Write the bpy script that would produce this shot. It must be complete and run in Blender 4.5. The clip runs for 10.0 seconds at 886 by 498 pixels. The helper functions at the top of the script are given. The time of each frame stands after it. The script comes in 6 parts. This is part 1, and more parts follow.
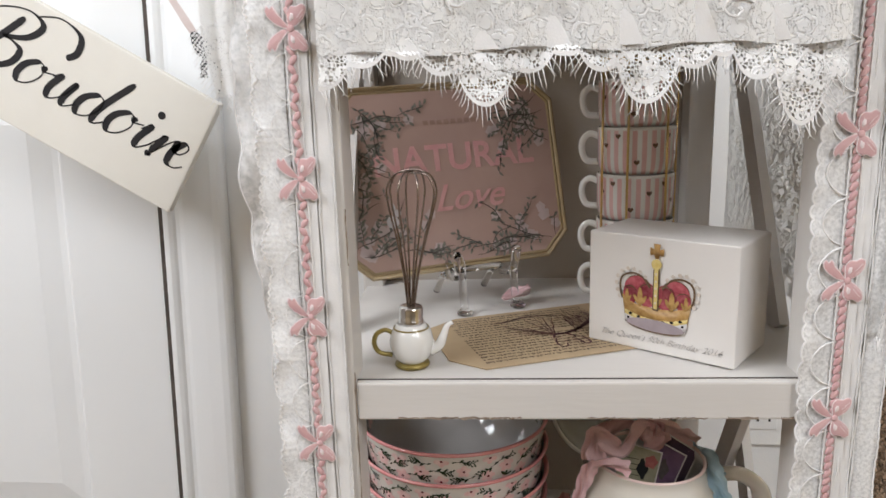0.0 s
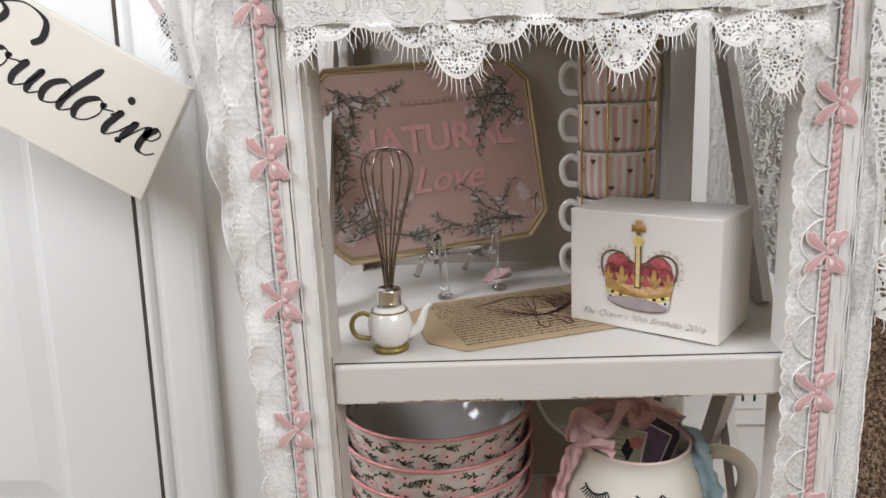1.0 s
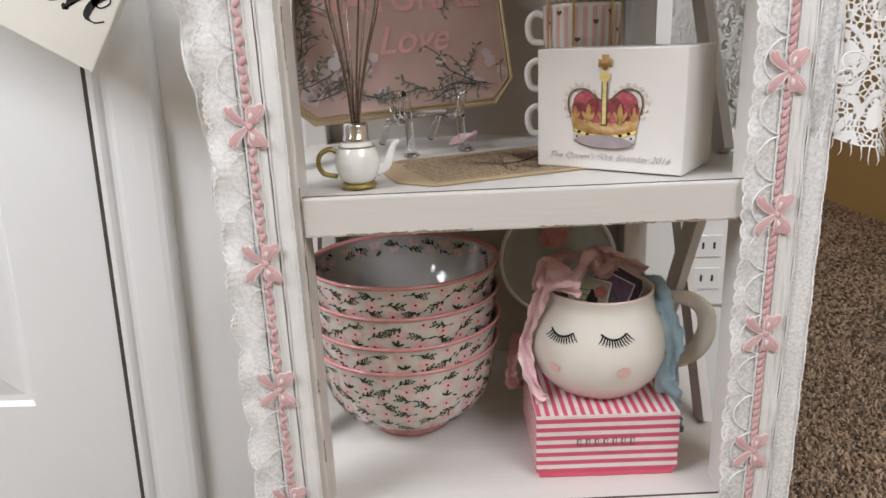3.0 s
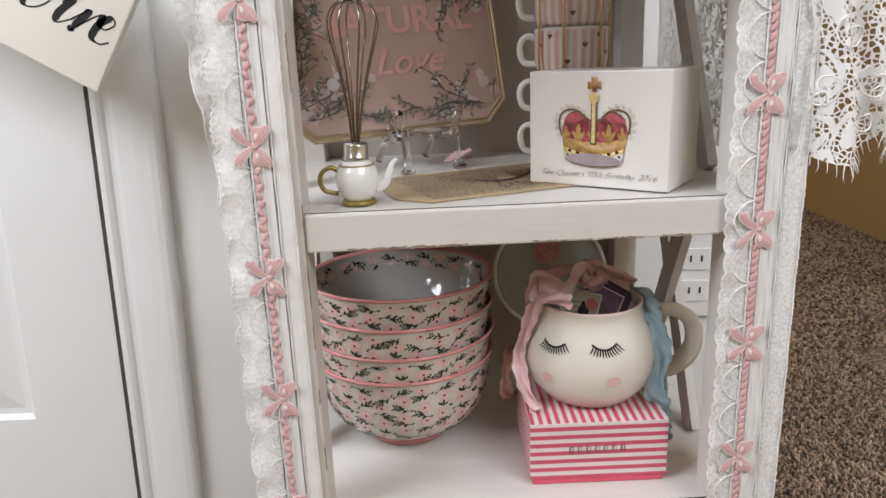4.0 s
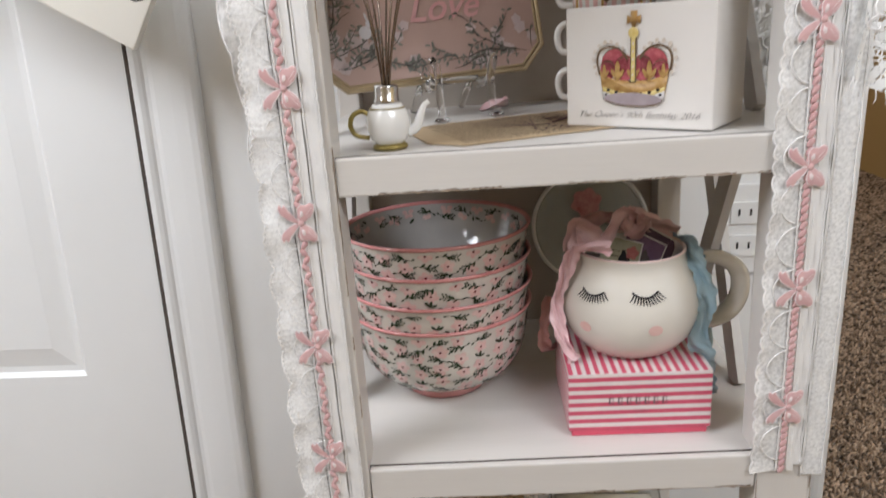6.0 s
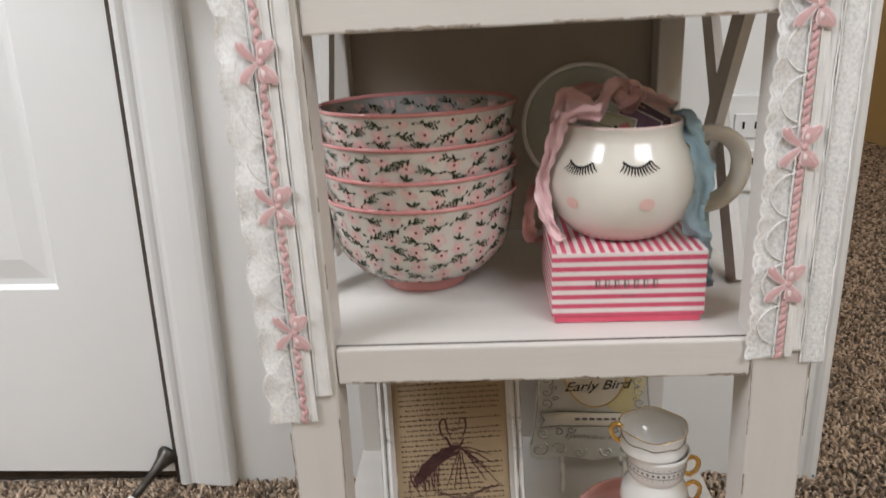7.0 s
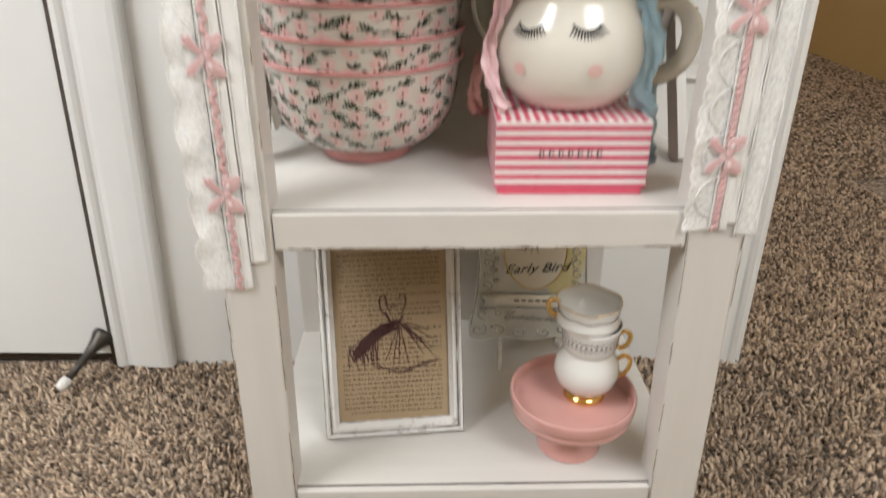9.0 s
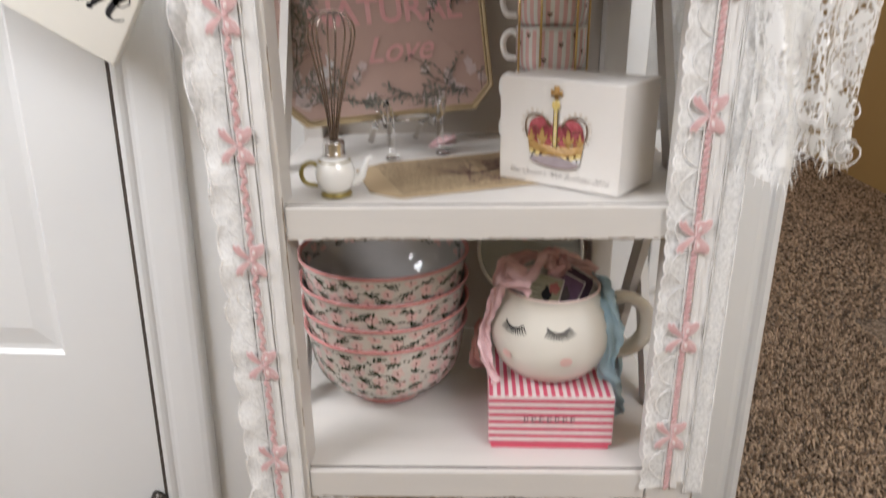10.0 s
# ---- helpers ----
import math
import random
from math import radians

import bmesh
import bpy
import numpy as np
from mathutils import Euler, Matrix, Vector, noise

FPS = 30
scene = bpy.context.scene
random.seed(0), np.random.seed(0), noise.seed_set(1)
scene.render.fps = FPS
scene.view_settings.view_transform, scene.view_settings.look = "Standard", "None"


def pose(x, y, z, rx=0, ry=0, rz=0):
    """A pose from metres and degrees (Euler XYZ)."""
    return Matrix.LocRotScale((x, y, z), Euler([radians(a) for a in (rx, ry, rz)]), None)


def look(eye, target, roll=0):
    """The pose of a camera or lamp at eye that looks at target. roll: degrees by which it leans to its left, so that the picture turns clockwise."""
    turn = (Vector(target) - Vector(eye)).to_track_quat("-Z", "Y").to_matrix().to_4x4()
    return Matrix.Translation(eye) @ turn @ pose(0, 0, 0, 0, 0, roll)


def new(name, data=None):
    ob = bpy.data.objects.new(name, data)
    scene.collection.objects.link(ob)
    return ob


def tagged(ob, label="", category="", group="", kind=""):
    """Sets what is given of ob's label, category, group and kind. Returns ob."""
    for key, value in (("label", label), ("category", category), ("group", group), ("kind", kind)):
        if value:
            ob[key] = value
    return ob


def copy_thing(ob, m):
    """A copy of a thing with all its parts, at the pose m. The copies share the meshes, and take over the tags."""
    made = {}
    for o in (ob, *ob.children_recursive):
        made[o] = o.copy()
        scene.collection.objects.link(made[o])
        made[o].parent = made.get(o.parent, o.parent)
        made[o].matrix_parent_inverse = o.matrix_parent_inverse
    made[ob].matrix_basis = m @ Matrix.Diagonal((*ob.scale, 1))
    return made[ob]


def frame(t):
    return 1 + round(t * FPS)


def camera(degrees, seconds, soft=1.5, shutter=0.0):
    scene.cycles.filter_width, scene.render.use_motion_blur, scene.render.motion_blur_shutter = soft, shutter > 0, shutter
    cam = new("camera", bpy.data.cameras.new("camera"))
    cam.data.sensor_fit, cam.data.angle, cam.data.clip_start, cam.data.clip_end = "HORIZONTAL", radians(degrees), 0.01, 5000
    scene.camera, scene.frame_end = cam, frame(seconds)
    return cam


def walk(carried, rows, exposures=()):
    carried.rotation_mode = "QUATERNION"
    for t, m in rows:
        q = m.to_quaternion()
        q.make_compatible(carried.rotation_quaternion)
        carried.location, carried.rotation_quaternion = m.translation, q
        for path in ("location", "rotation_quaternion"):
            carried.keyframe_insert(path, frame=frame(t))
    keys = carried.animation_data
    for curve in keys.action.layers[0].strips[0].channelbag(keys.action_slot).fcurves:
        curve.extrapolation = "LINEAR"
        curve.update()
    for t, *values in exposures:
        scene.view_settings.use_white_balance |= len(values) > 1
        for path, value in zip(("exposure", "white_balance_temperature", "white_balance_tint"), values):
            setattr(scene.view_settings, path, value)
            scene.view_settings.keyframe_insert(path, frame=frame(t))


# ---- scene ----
cam = camera(64.2, 10.0, shutter=0.5)
PATH = [
    (0, (0.044, 0.073, 0.827), (-0.084, 2.024, 0.404), -1.7),
    (0.5, (0.049, 0.084, 0.815), (-0.062, 2.035, 0.389), -2.2),
    (1, (0.049, 0.083, 0.816), (-0.04, 2.031, 0.369), -2.5),
    (1.5, (0.047, 0.084, 0.813), (-0.02, 2.02, 0.318), -2.8),
    (2, (0.042, 0.073, 0.786), (-0.003, 1.995, 0.235), -3.0),
    (2.5, (0.04, 0.069, 0.734), (0.028, 1.982, 0.15), -2.7),
    (3.8, (0.04, 0.047, 0.739), (0.085, 1.969, 0.19), -2.2),
    (4, (0.036, 0.044, 0.741), (0.08, 1.968, 0.199), -2.3),
    (4.5, (0.04, 0.044, 0.739), (0.084, 1.972, 0.207), -2.3),
    (5, (0.039, 0.047, 0.733), (0.079, 1.972, 0.194), -2.7),
    (5.2, (0.038, 0.046, 0.733), (0.07, 1.97, 0.189), -2.8),
    (6.3, (0.052, 0.053, 0.692), (-0.076, 1.941, 0.044), -4.4),
    (6.5, (0.058, 0.065, 0.664), (-0.081, 1.945, -0.005), -4.5),
    (7, (0.06, 0.061, 0.617), (-0.043, 1.952, -0.025), -2.9),
    (7.2, (0.061, 0.066, 0.589), (-0.035, 1.960, -0.046), -2.0),
    (7.5, (0.055, 0.065, 0.554), (-0.022, 1.929, -0.167), -0.3),
    (7.8, (0.049, 0.062, 0.536), (-0.023, 1.874, -0.307), 0.1),
    (8, (0.045, 0.059, 0.533), (-0.013, 1.849, -0.357), 0.2),
    (8.5, (0.051, 0.072, 0.532), (0.096, 1.862, -0.358), 0.6),
    (8.8, (0.057, 0.069, 0.545), (0.121, 1.861, -0.342), 0.6),
    (9, (0.064, 0.061, 0.583), (0.104, 1.855, -0.299), 0.1),
    (9.5, (0.091, 0.025, 0.711), (0.063, 1.849, -0.109), -0.6),
    (10, (0.092, 0.005, 0.799), (0.032, 1.872, 0.084), -0.8),
]
walk(cam, [(t, look(eye, target, roll)) for t, eye, target, roll in PATH], [(0, -0.27, 6300, 11), (2.0, -0.20, 6300, 12), (5.0, -0.15, 6200, 11), (7.0, -0.17, 6300, 10), (7.5, -0.10, 6380, 9), (8.0, 0.0, 6480, 8), (9.0, 0.10, 6500, 8), (10.0, -0.12, 6400, 12)])

# ---- world and light ----
world = bpy.data.worlds.new("sky")
scene.world = world
world.use_nodes = True
sky = world.node_tree.nodes.new("ShaderNodeTexSky")
sky.sky_type, sky.sun_disc = "NISHITA", False
sky.sun_elevation, sky.sun_rotation = radians(40), radians(200)
world.node_tree.nodes["Background"].inputs["Strength"].default_value = 0.12
world.node_tree.links.new(sky.outputs[0], world.node_tree.nodes["Background"].inputs["Color"])


def area_lamp(name, eye, target, w, h, watts, colour):
    lamp = bpy.data.lights.new(name, "AREA")
    lamp.shape, lamp.size, lamp.size_y, lamp.energy, lamp.color = "RECTANGLE", w, h, watts, colour
    ob = new(name, lamp)
    ob.matrix_world = look(eye, target)
    return ob


area_lamp("window_light", (1.02, -0.79, 1.95), (0.45, 0.7, 0.5), 1.0, 0.86, 31, (0.97, 0.985, 1.0))
area_lamp("window_light", (-1.43, -0.18, 1.95), (-0.2, 0.8, 0.5), 1.0, 0.86, 43, (0.97, 0.985, 1.0))
# added warm fill lamp for the next room, no known source
area_lamp("window_light", (-1.2, 3.0, 1.6), (1.7, 2.6, 0.6), 1.2, 1.1, 27, (1.0, 0.80, 0.58))

# ---- materials ----


def nodes_of(name, rough=0.5, metal=0.0, colour=(0.8, 0.8, 0.8)):
    m = bpy.data.materials.new(name)
    m.use_nodes = True
    nt = m.node_tree
    b = nt.nodes["Principled BSDF"]
    b.inputs["Base Color"].default_value = (*colour, 1)
    b.inputs["Roughness"].default_value = rough
    b.inputs["Metallic"].default_value = metal
    return m, nt, b


def node(nt, kind, **values):
    n = nt.nodes.new(kind)
    for key, value in values.items():
        n.inputs[key.replace("_", " ")].default_value = value
    return n


def coords(nt, world_space=False):
    if world_space:
        return nt.nodes.new("ShaderNodeNewGeometry").outputs["Position"]
    return nt.nodes.new("ShaderNodeTexCoord").outputs["Object"]


def ramp(nt, fac, stops):
    r = nt.nodes.new("ShaderNodeValToRGB")
    while len(r.color_ramp.elements) < len(stops):
        r.color_ramp.elements.new(0.5)
    for e, (p, c) in zip(r.color_ramp.elements, stops):
        e.position, e.color = p, (*c, 1)
    nt.links.new(fac, r.inputs[0])
    return r.outputs[0]


def mix(nt, fac, a, b, blend="MIX"):
    n = nt.nodes.new("ShaderNodeMix")
    n.data_type, n.blend_type = "RGBA", blend
    for socket, value in ((0, fac), (6, a), (7, b)):
        if isinstance(value, bpy.types.NodeSocket):
            nt.links.new(value, n.inputs[socket])
        elif socket:
            n.inputs[socket].default_value = (*value, 1)
        else:
            n.inputs[socket].default_value = value
    return n.outputs[2]


def noisy(name, c1, c2, scale=12.0, rough=0.5, metal=0.0, bump=0.15, fine=220.0, c3=None, stain=0.0, detail=5.0, stretch=(1, 1, 1), depth=0.001, coat=0.0):
    """Two colours in slow noise, a fine grain in bump and roughness, and stains of a third colour."""
    m, nt, b = nodes_of(name, rough, metal)
    mp = node(nt, "ShaderNodeMapping", Scale=stretch)
    nt.links.new(coords(nt), mp.inputs[0])
    slow = node(nt, "ShaderNodeTexNoise", Scale=scale, Detail=detail, Roughness=0.6)
    quick = node(nt, "ShaderNodeTexNoise", Scale=fine, Detail=3.0)
    nt.links.new(mp.outputs[0], slow.inputs["Vector"])
    nt.links.new(mp.outputs[0], quick.inputs["Vector"])
    col = ramp(nt, slow.outputs[0], ((0.3, c1), (0.7, c2)))
    if c3:
        spots = node(nt, "ShaderNodeTexNoise", Scale=scale * 3.7, Detail=8.0, Roughness=0.75)
        nt.links.new(mp.outputs[0], spots.inputs["Vector"])
        f = ramp(nt, spots.outputs[0], ((0.70 - stain, (0, 0, 0)), (0.78 - stain, (1, 1, 1))))
        col = mix(nt, f, col, c3)
    nt.links.new(col, b.inputs["Base Color"])
    r = node(nt, "ShaderNodeMapRange", To_Min=max(0.02, rough - 0.08), To_Max=min(1, rough + 0.08))
    nt.links.new(slow.outputs[0], r.inputs[0])
    nt.links.new(r.outputs[0], b.inputs["Roughness"])
    bm_ = node(nt, "ShaderNodeBump", Strength=bump, Distance=depth)
    nt.links.new(quick.outputs[0], bm_.inputs["Height"])
    nt.links.new(bm_.outputs[0], b.inputs["Normal"])
    b.inputs["Coat Weight"].default_value = coat
    b.inputs["Coat Roughness"].default_value = 0.06
    return m


def carpet_mat(name, dark, mid, light, islands):
    m, nt, b = nodes_of(name, 0.95)
    b.inputs["Sheen Weight"].default_value = 0.15
    if islands:
        f = nt.nodes.new("ShaderNodeNewGeometry").outputs["Random Per Island"]
    else:
        v = node(nt, "ShaderNodeTexVoronoi", Scale=170.0)
        nt.links.new(coords(nt, True), v.inputs["Vector"])
        s = nt.nodes.new("ShaderNodeSeparateColor")
        nt.links.new(v.outputs["Color"], s.inputs[0])
        f = s.outputs[0]
        bp = node(nt, "ShaderNodeBump", Strength=0.9, Distance=0.006)
        nt.links.new(v.outputs["Distance"], bp.inputs["Height"])
        bp.invert = True
        nt.links.new(bp.outputs[0], b.inputs["Normal"])
    c = ramp(nt, f, ((0.0, dark), (0.38, mid), (0.75, light), (1.0, tuple(min(1, 1.25 * a) for a in light))))
    n = node(nt, "ShaderNodeTexNoise", Scale=5.0, Detail=3.0)
    nt.links.new(coords(nt, True), n.inputs["Vector"])
    k = ramp(nt, n.outputs[0], ((0.3, (0.82, 0.82, 0.82)), (0.7, (1, 1, 1))))
    nt.links.new(mix(nt, 1.0, c, k, "MULTIPLY"), b.inputs["Base Color"])
    return m


def lace_mat(name, cell, motif, solid, colour=(0.86, 0.86, 0.85), thread=0.07, ring=0.0):
    """White thread: a fine net, woven petals and rings round them; the rest is open."""
    m, nt, b = nodes_of(name, 0.9, 0.0, colour)
    b.inputs["Sheen Weight"].default_value = 0.25
    b.inputs["Specular IOR Level"].default_value = 0.15
    at = coords(nt)
    net = node(nt, "ShaderNodeTexVoronoi", Scale=cell, Randomness=0.75)
    net.feature = "DISTANCE_TO_EDGE"
    nt.links.new(at, net.inputs["Vector"])
    wob = node(nt, "ShaderNodeTexNoise", Scale=motif * 1.6, Detail=2.0)
    nt.links.new(at, wob.inputs["Vector"])
    wv = nt.nodes.new("ShaderNodeVectorMath")
    wv.operation = "MULTIPLY_ADD"
    wv.inputs[1].default_value = (0.55 / motif,) * 3
    nt.links.new(wob.outputs["Color"], wv.inputs[0])
    nt.links.new(at, wv.inputs[2])
    big = node(nt, "ShaderNodeTexVoronoi", Scale=motif, Randomness=0.9)
    small = node(nt, "ShaderNodeTexVoronoi", Scale=motif * 2.7, Randomness=0.9)
    for v in (big, small):
        nt.links.new(wv.outputs[0], v.inputs["Vector"])
    lines = ramp(nt, net.outputs[0], ((thread, (1, 1, 1)), (thread + 0.03, (0, 0, 0))))
    petals = ramp(nt, small.outputs[0], ((solid, (1, 1, 1)), (solid + 0.04, (0, 0, 0))))
    zone = ramp(nt, big.outputs[0], ((0.40, (1, 1, 1)), (0.46, (0, 0, 0))))
    woven = mix(nt, 1.0, petals, zone, "MULTIPLY")
    rings = ramp(nt, big.outputs[0], ((0.47, (0, 0, 0)), (0.49, (1, 1, 1)), (0.54 + ring, (1, 1, 1)), (0.56 + ring, (0, 0, 0))))
    both = mix(nt, 1.0, mix(nt, 1.0, lines, woven, "LIGHTEN"), rings, "LIGHTEN")
    nt.links.new(both, b.inputs["Alpha"])
    bp = node(nt, "ShaderNodeBump", Strength=0.6, Distance=0.0008)
    nt.links.new(mix(nt, 1.0, woven, rings, "LIGHTEN"), bp.inputs["Height"])
    nt.links.new(bp.outputs[0], b.inputs["Normal"])
    return m


def cloth_mat(name, c1, c2, alpha=1.0, rough=0.8, weave=900.0):
    m, nt, b = nodes_of(name, rough)
    n = node(nt, "ShaderNodeTexNoise", Scale=60.0, Detail=4.0)
    w = node(nt, "ShaderNodeTexNoise", Scale=weave, Detail=2.0)
    for a in (n, w):
        nt.links.new(coords(nt), a.inputs["Vector"])
    nt.links.new(ramp(nt, n.outputs[0], ((0.3, c1), (0.7, c2))), b.inputs["Base Color"])
    bp = node(nt, "ShaderNodeBump", Strength=0.35, Distance=0.0006)
    nt.links.new(w.outputs[0], bp.inputs["Height"])
    nt.links.new(bp.outputs[0], b.inputs["Normal"])
    b.inputs["Sheen Weight"].default_value = 0.3
    if alpha < 1:
        b.inputs["Alpha"].default_value = alpha
    return m


def glass_mat(name, colour=(1, 1, 1), rough=0.02):
    m, nt, b = nodes_of(name, rough, 0.0, colour)
    b.inputs["Transmission Weight"].default_value = 1.0
    b.inputs["IOR"].default_value = 1.47
    return m


def stripes_mat(name, axis, period, c1, c2, share=0.5, shift=0.0, rough=0.4):
    m, nt, b = nodes_of(name, rough)
    s = nt.nodes.new("ShaderNodeSeparateXYZ")
    nt.links.new(coords(nt), s.inputs[0])
    d = nt.nodes.new("ShaderNodeMath")
    d.operation = "MULTIPLY_ADD"
    d.inputs[1].default_value, d.inputs[2].default_value = 1 / period, shift
    nt.links.new(s.outputs[axis], d.inputs[0])
    fr = nt.nodes.new("ShaderNodeMath")
    fr.operation = "FRACT"
    nt.links.new(d.outputs[0], fr.inputs[0])
    n = node(nt, "ShaderNodeTexNoise", Scale=90.0, Detail=3.0)
    nt.links.new(coords(nt), n.inputs["Vector"])
    dim = ramp(nt, n.outputs[0], ((0.3, (0.93, 0.93, 0.93)), (0.7, (1, 1, 1))))
    c = ramp(nt, fr.outputs[0], ((share - 0.03, c1), (share + 0.03, c2)))
    nt.links.new(mix(nt, 1.0, c, dim, "MULTIPLY"), b.inputs["Base Color"])
    return m


WHITE_WOOD = noisy("painted white wood", (0.625, 0.60, 0.57), (0.685, 0.66, 0.63), 14, 0.42, 0, 0.16, 190, (0.60, 0.56, 0.51), 0.0, stretch=(0.22, 2, 2))
WHITE_POST = noisy("painted white wood upright", (0.625, 0.60, 0.57), (0.685, 0.66, 0.63), 14, 0.42, 0, 0.16, 190, (0.60, 0.56, 0.51), 0.0, stretch=(2, 2, 0.2))
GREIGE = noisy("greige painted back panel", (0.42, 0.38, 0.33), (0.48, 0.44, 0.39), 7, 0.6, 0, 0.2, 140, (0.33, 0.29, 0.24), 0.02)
RAW_EDGE = noisy("bare worn edge", (0.13, 0.095, 0.07), (0.40, 0.32, 0.25), 60, 0.7, 0, 0.3, 300)
GAP_DARK = noisy("dark joint", (0.05, 0.04, 0.035), (0.11, 0.09, 0.075), 40, 0.9)
WALL_WHITE = noisy("white wall paint", (0.84, 0.85, 0.855), (0.88, 0.89, 0.895), 3, 0.55, 0, 0.18, 350)
DOOR_WHITE = noisy("white door enamel", (0.835, 0.85, 0.86), (0.87, 0.885, 0.895), 2.5, 0.35, 0, 0.10, 180, (0.72, 0.72, 0.71), -0.02)
YELLOW_WALL = noisy("ochre yellow wall paint", (0.50, 0.37, 0.18), (0.54, 0.41, 0.21), 3, 0.7, 0, 0.2, 250)
BOUNCE_WALL = noisy("unseen ochre bounce wall", (0.30, 0.23, 0.135), (0.34, 0.26, 0.155), 3, 0.7, 0, 0.2, 250)
CEILING = noisy("matt white ceiling", (0.78, 0.77, 0.75), (0.82, 0.81, 0.79), 4, 0.9, 0, 0.3, 120)
CARPET = carpet_mat("speckled brown carpet", (0.10, 0.07, 0.05), (0.28, 0.21, 0.155), (0.46, 0.37, 0.29), False)
TUFT = carpet_mat("carpet yarn", (0.085, 0.058, 0.04), (0.365, 0.262, 0.182), (0.62, 0.475, 0.352), True)
CREAM_GLAZE = noisy("cream glazed ceramic", (0.74, 0.705, 0.635), (0.78, 0.75, 0.685), 14, 0.16, 0, 0.02, 60, coat=0.35)
WHITE_GLAZE = noisy("white glazed porcelain", (0.78, 0.775, 0.75), (0.82, 0.815, 0.80), 14, 0.12, 0, 0.03, 60, coat=0.5)
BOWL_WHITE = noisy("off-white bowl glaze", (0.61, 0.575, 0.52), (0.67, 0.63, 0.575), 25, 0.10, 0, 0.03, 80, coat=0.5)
# off-white glaze greyed to carry the shade inside the stacked bowls
BOWL_INNER_SHADED = noisy("off-white bowl glaze with shade in its colour", (0.45, 0.435, 0.42), (0.51, 0.495, 0.48), 20, 0.08, 0, 0.02, 80, coat=0.5)
PINK_GLAZE = noisy("rose pink glaze", (0.60, 0.235, 0.235), (0.68, 0.32, 0.31), 60, 0.16, 0, 0.05, 120, coat=0.4)
PINK_MATT = noisy("dusty pink glazed stoneware", (0.60, 0.315, 0.29), (0.66, 0.37, 0.34), 15, 0.14, 0, 0.04, 90, coat=0.5)
LEAF_INK = noisy("dark green leaf paint", (0.02, 0.03, 0.018), (0.05, 0.075, 0.04), 90, 0.25)
PETAL_INK = noisy("pale pink flower paint", (0.70, 0.42, 0.40), (0.74, 0.58, 0.545), 230, 0.12, coat=0.4)
RED_DOT = noisy("crimson dot paint", (0.10, 0.010, 0.02), (0.18, 0.02, 0.03), 120, 0.25)
INK = noisy("black ink", (0.008, 0.007, 0.008), (0.02, 0.018, 0.02), 90, 0.8)
PLUM_INK = noisy("plum brown ink", (0.075, 0.028, 0.03), (0.13, 0.06, 0.055), 120, 0.7)
PRINT_INK = noisy("faded print ink", (0.045, 0.029, 0.018), (0.105, 0.07, 0.043), 300, 0.8)
# a darker, browner variant of OLD_PAPER for the framed page
FRAMED_PAPER = noisy("darker framed paper", (0.36, 0.265, 0.165), (0.43, 0.325, 0.205), 14, 0.85, 0, 0.2, 300, (0.25, 0.17, 0.09), 0.03)
OLD_PAPER = noisy("aged book paper", (0.40, 0.295, 0.18), (0.47, 0.36, 0.225), 20, 0.85, 0, 0.2, 300, (0.40, 0.27, 0.15), 0.03)
CREAM_BOARD = noisy("cream painted sign board", (0.77, 0.745, 0.68), (0.82, 0.795, 0.73), 10, 0.5, 0, 0.2, 120, (0.66, 0.60, 0.48), 0.0)
WHITE_CARD = noisy("white satin card", (0.72, 0.69, 0.66), (0.76, 0.73, 0.70), 8, 0.38, 0, 0.06, 200)
GOLD = noisy("bright gold lustre", (0.80, 0.50, 0.14), (0.90, 0.62, 0.22), 30, 0.14, 1.0, 0.06, 100)
DULL_GOLD = noisy("brushed gold wire", (0.60, 0.42, 0.17), (0.70, 0.51, 0.23), 40, 0.3, 1.0, 0.1, 200)
GILT_PAINT = noisy("olive gilt paint", (0.22, 0.17, 0.045), (0.32, 0.25, 0.08), 90, 0.35, 0.5, 0.1, 200)
STEEL = noisy("polished steel", (0.56, 0.54, 0.53), (0.66, 0.64, 0.62), 40, 0.16, 1.0, 0.05, 200)
COPPER_WIRE = noisy("copper tinted steel wire", (0.27, 0.215, 0.19), (0.36, 0.295, 0.265), 60, 0.2, 1.0, 0.05, 200)
BRONZE = noisy("dark bronze", (0.05, 0.045, 0.04), (0.09, 0.08, 0.07), 40, 0.35, 0.7, 0.1, 200)
RUBBER = noisy("white rubber", (0.74, 0.73, 0.71), (0.80, 0.79, 0.77), 60, 0.6)
CLEAR = glass_mat("clear acrylic")
MILKY = noisy("milky pressed glass", (0.62, 0.68, 0.64), (0.70, 0.75, 0.71), 20, 0.1, 0, 0.05, 60)
MILKY.node_tree.nodes["Principled BSDF"].inputs["Alpha"].default_value = 0.42
GLASS = glass_mat("greenish clear glass", (0.93, 0.97, 0.95))
PINK_CORD = cloth_mat("rose pink satin stitch", (0.58, 0.33, 0.335), (0.68, 0.45, 0.45), weave=1500.0)
PINK_SATIN = cloth_mat("pink satin ribbon", (0.66, 0.40, 0.42), (0.80, 0.57, 0.58), rough=0.28)
BLUE_SATIN = cloth_mat("powder blue satin ribbon", (0.33, 0.51, 0.62), (0.46, 0.64, 0.74), rough=0.32)
WHITE_TAPE = cloth_mat("white woven tape", (0.76, 0.75, 0.74), (0.83, 0.82, 0.81))
SHEER = cloth_mat("sheer white organza", (0.85, 0.85, 0.845), (0.89, 0.89, 0.885), alpha=0.62)


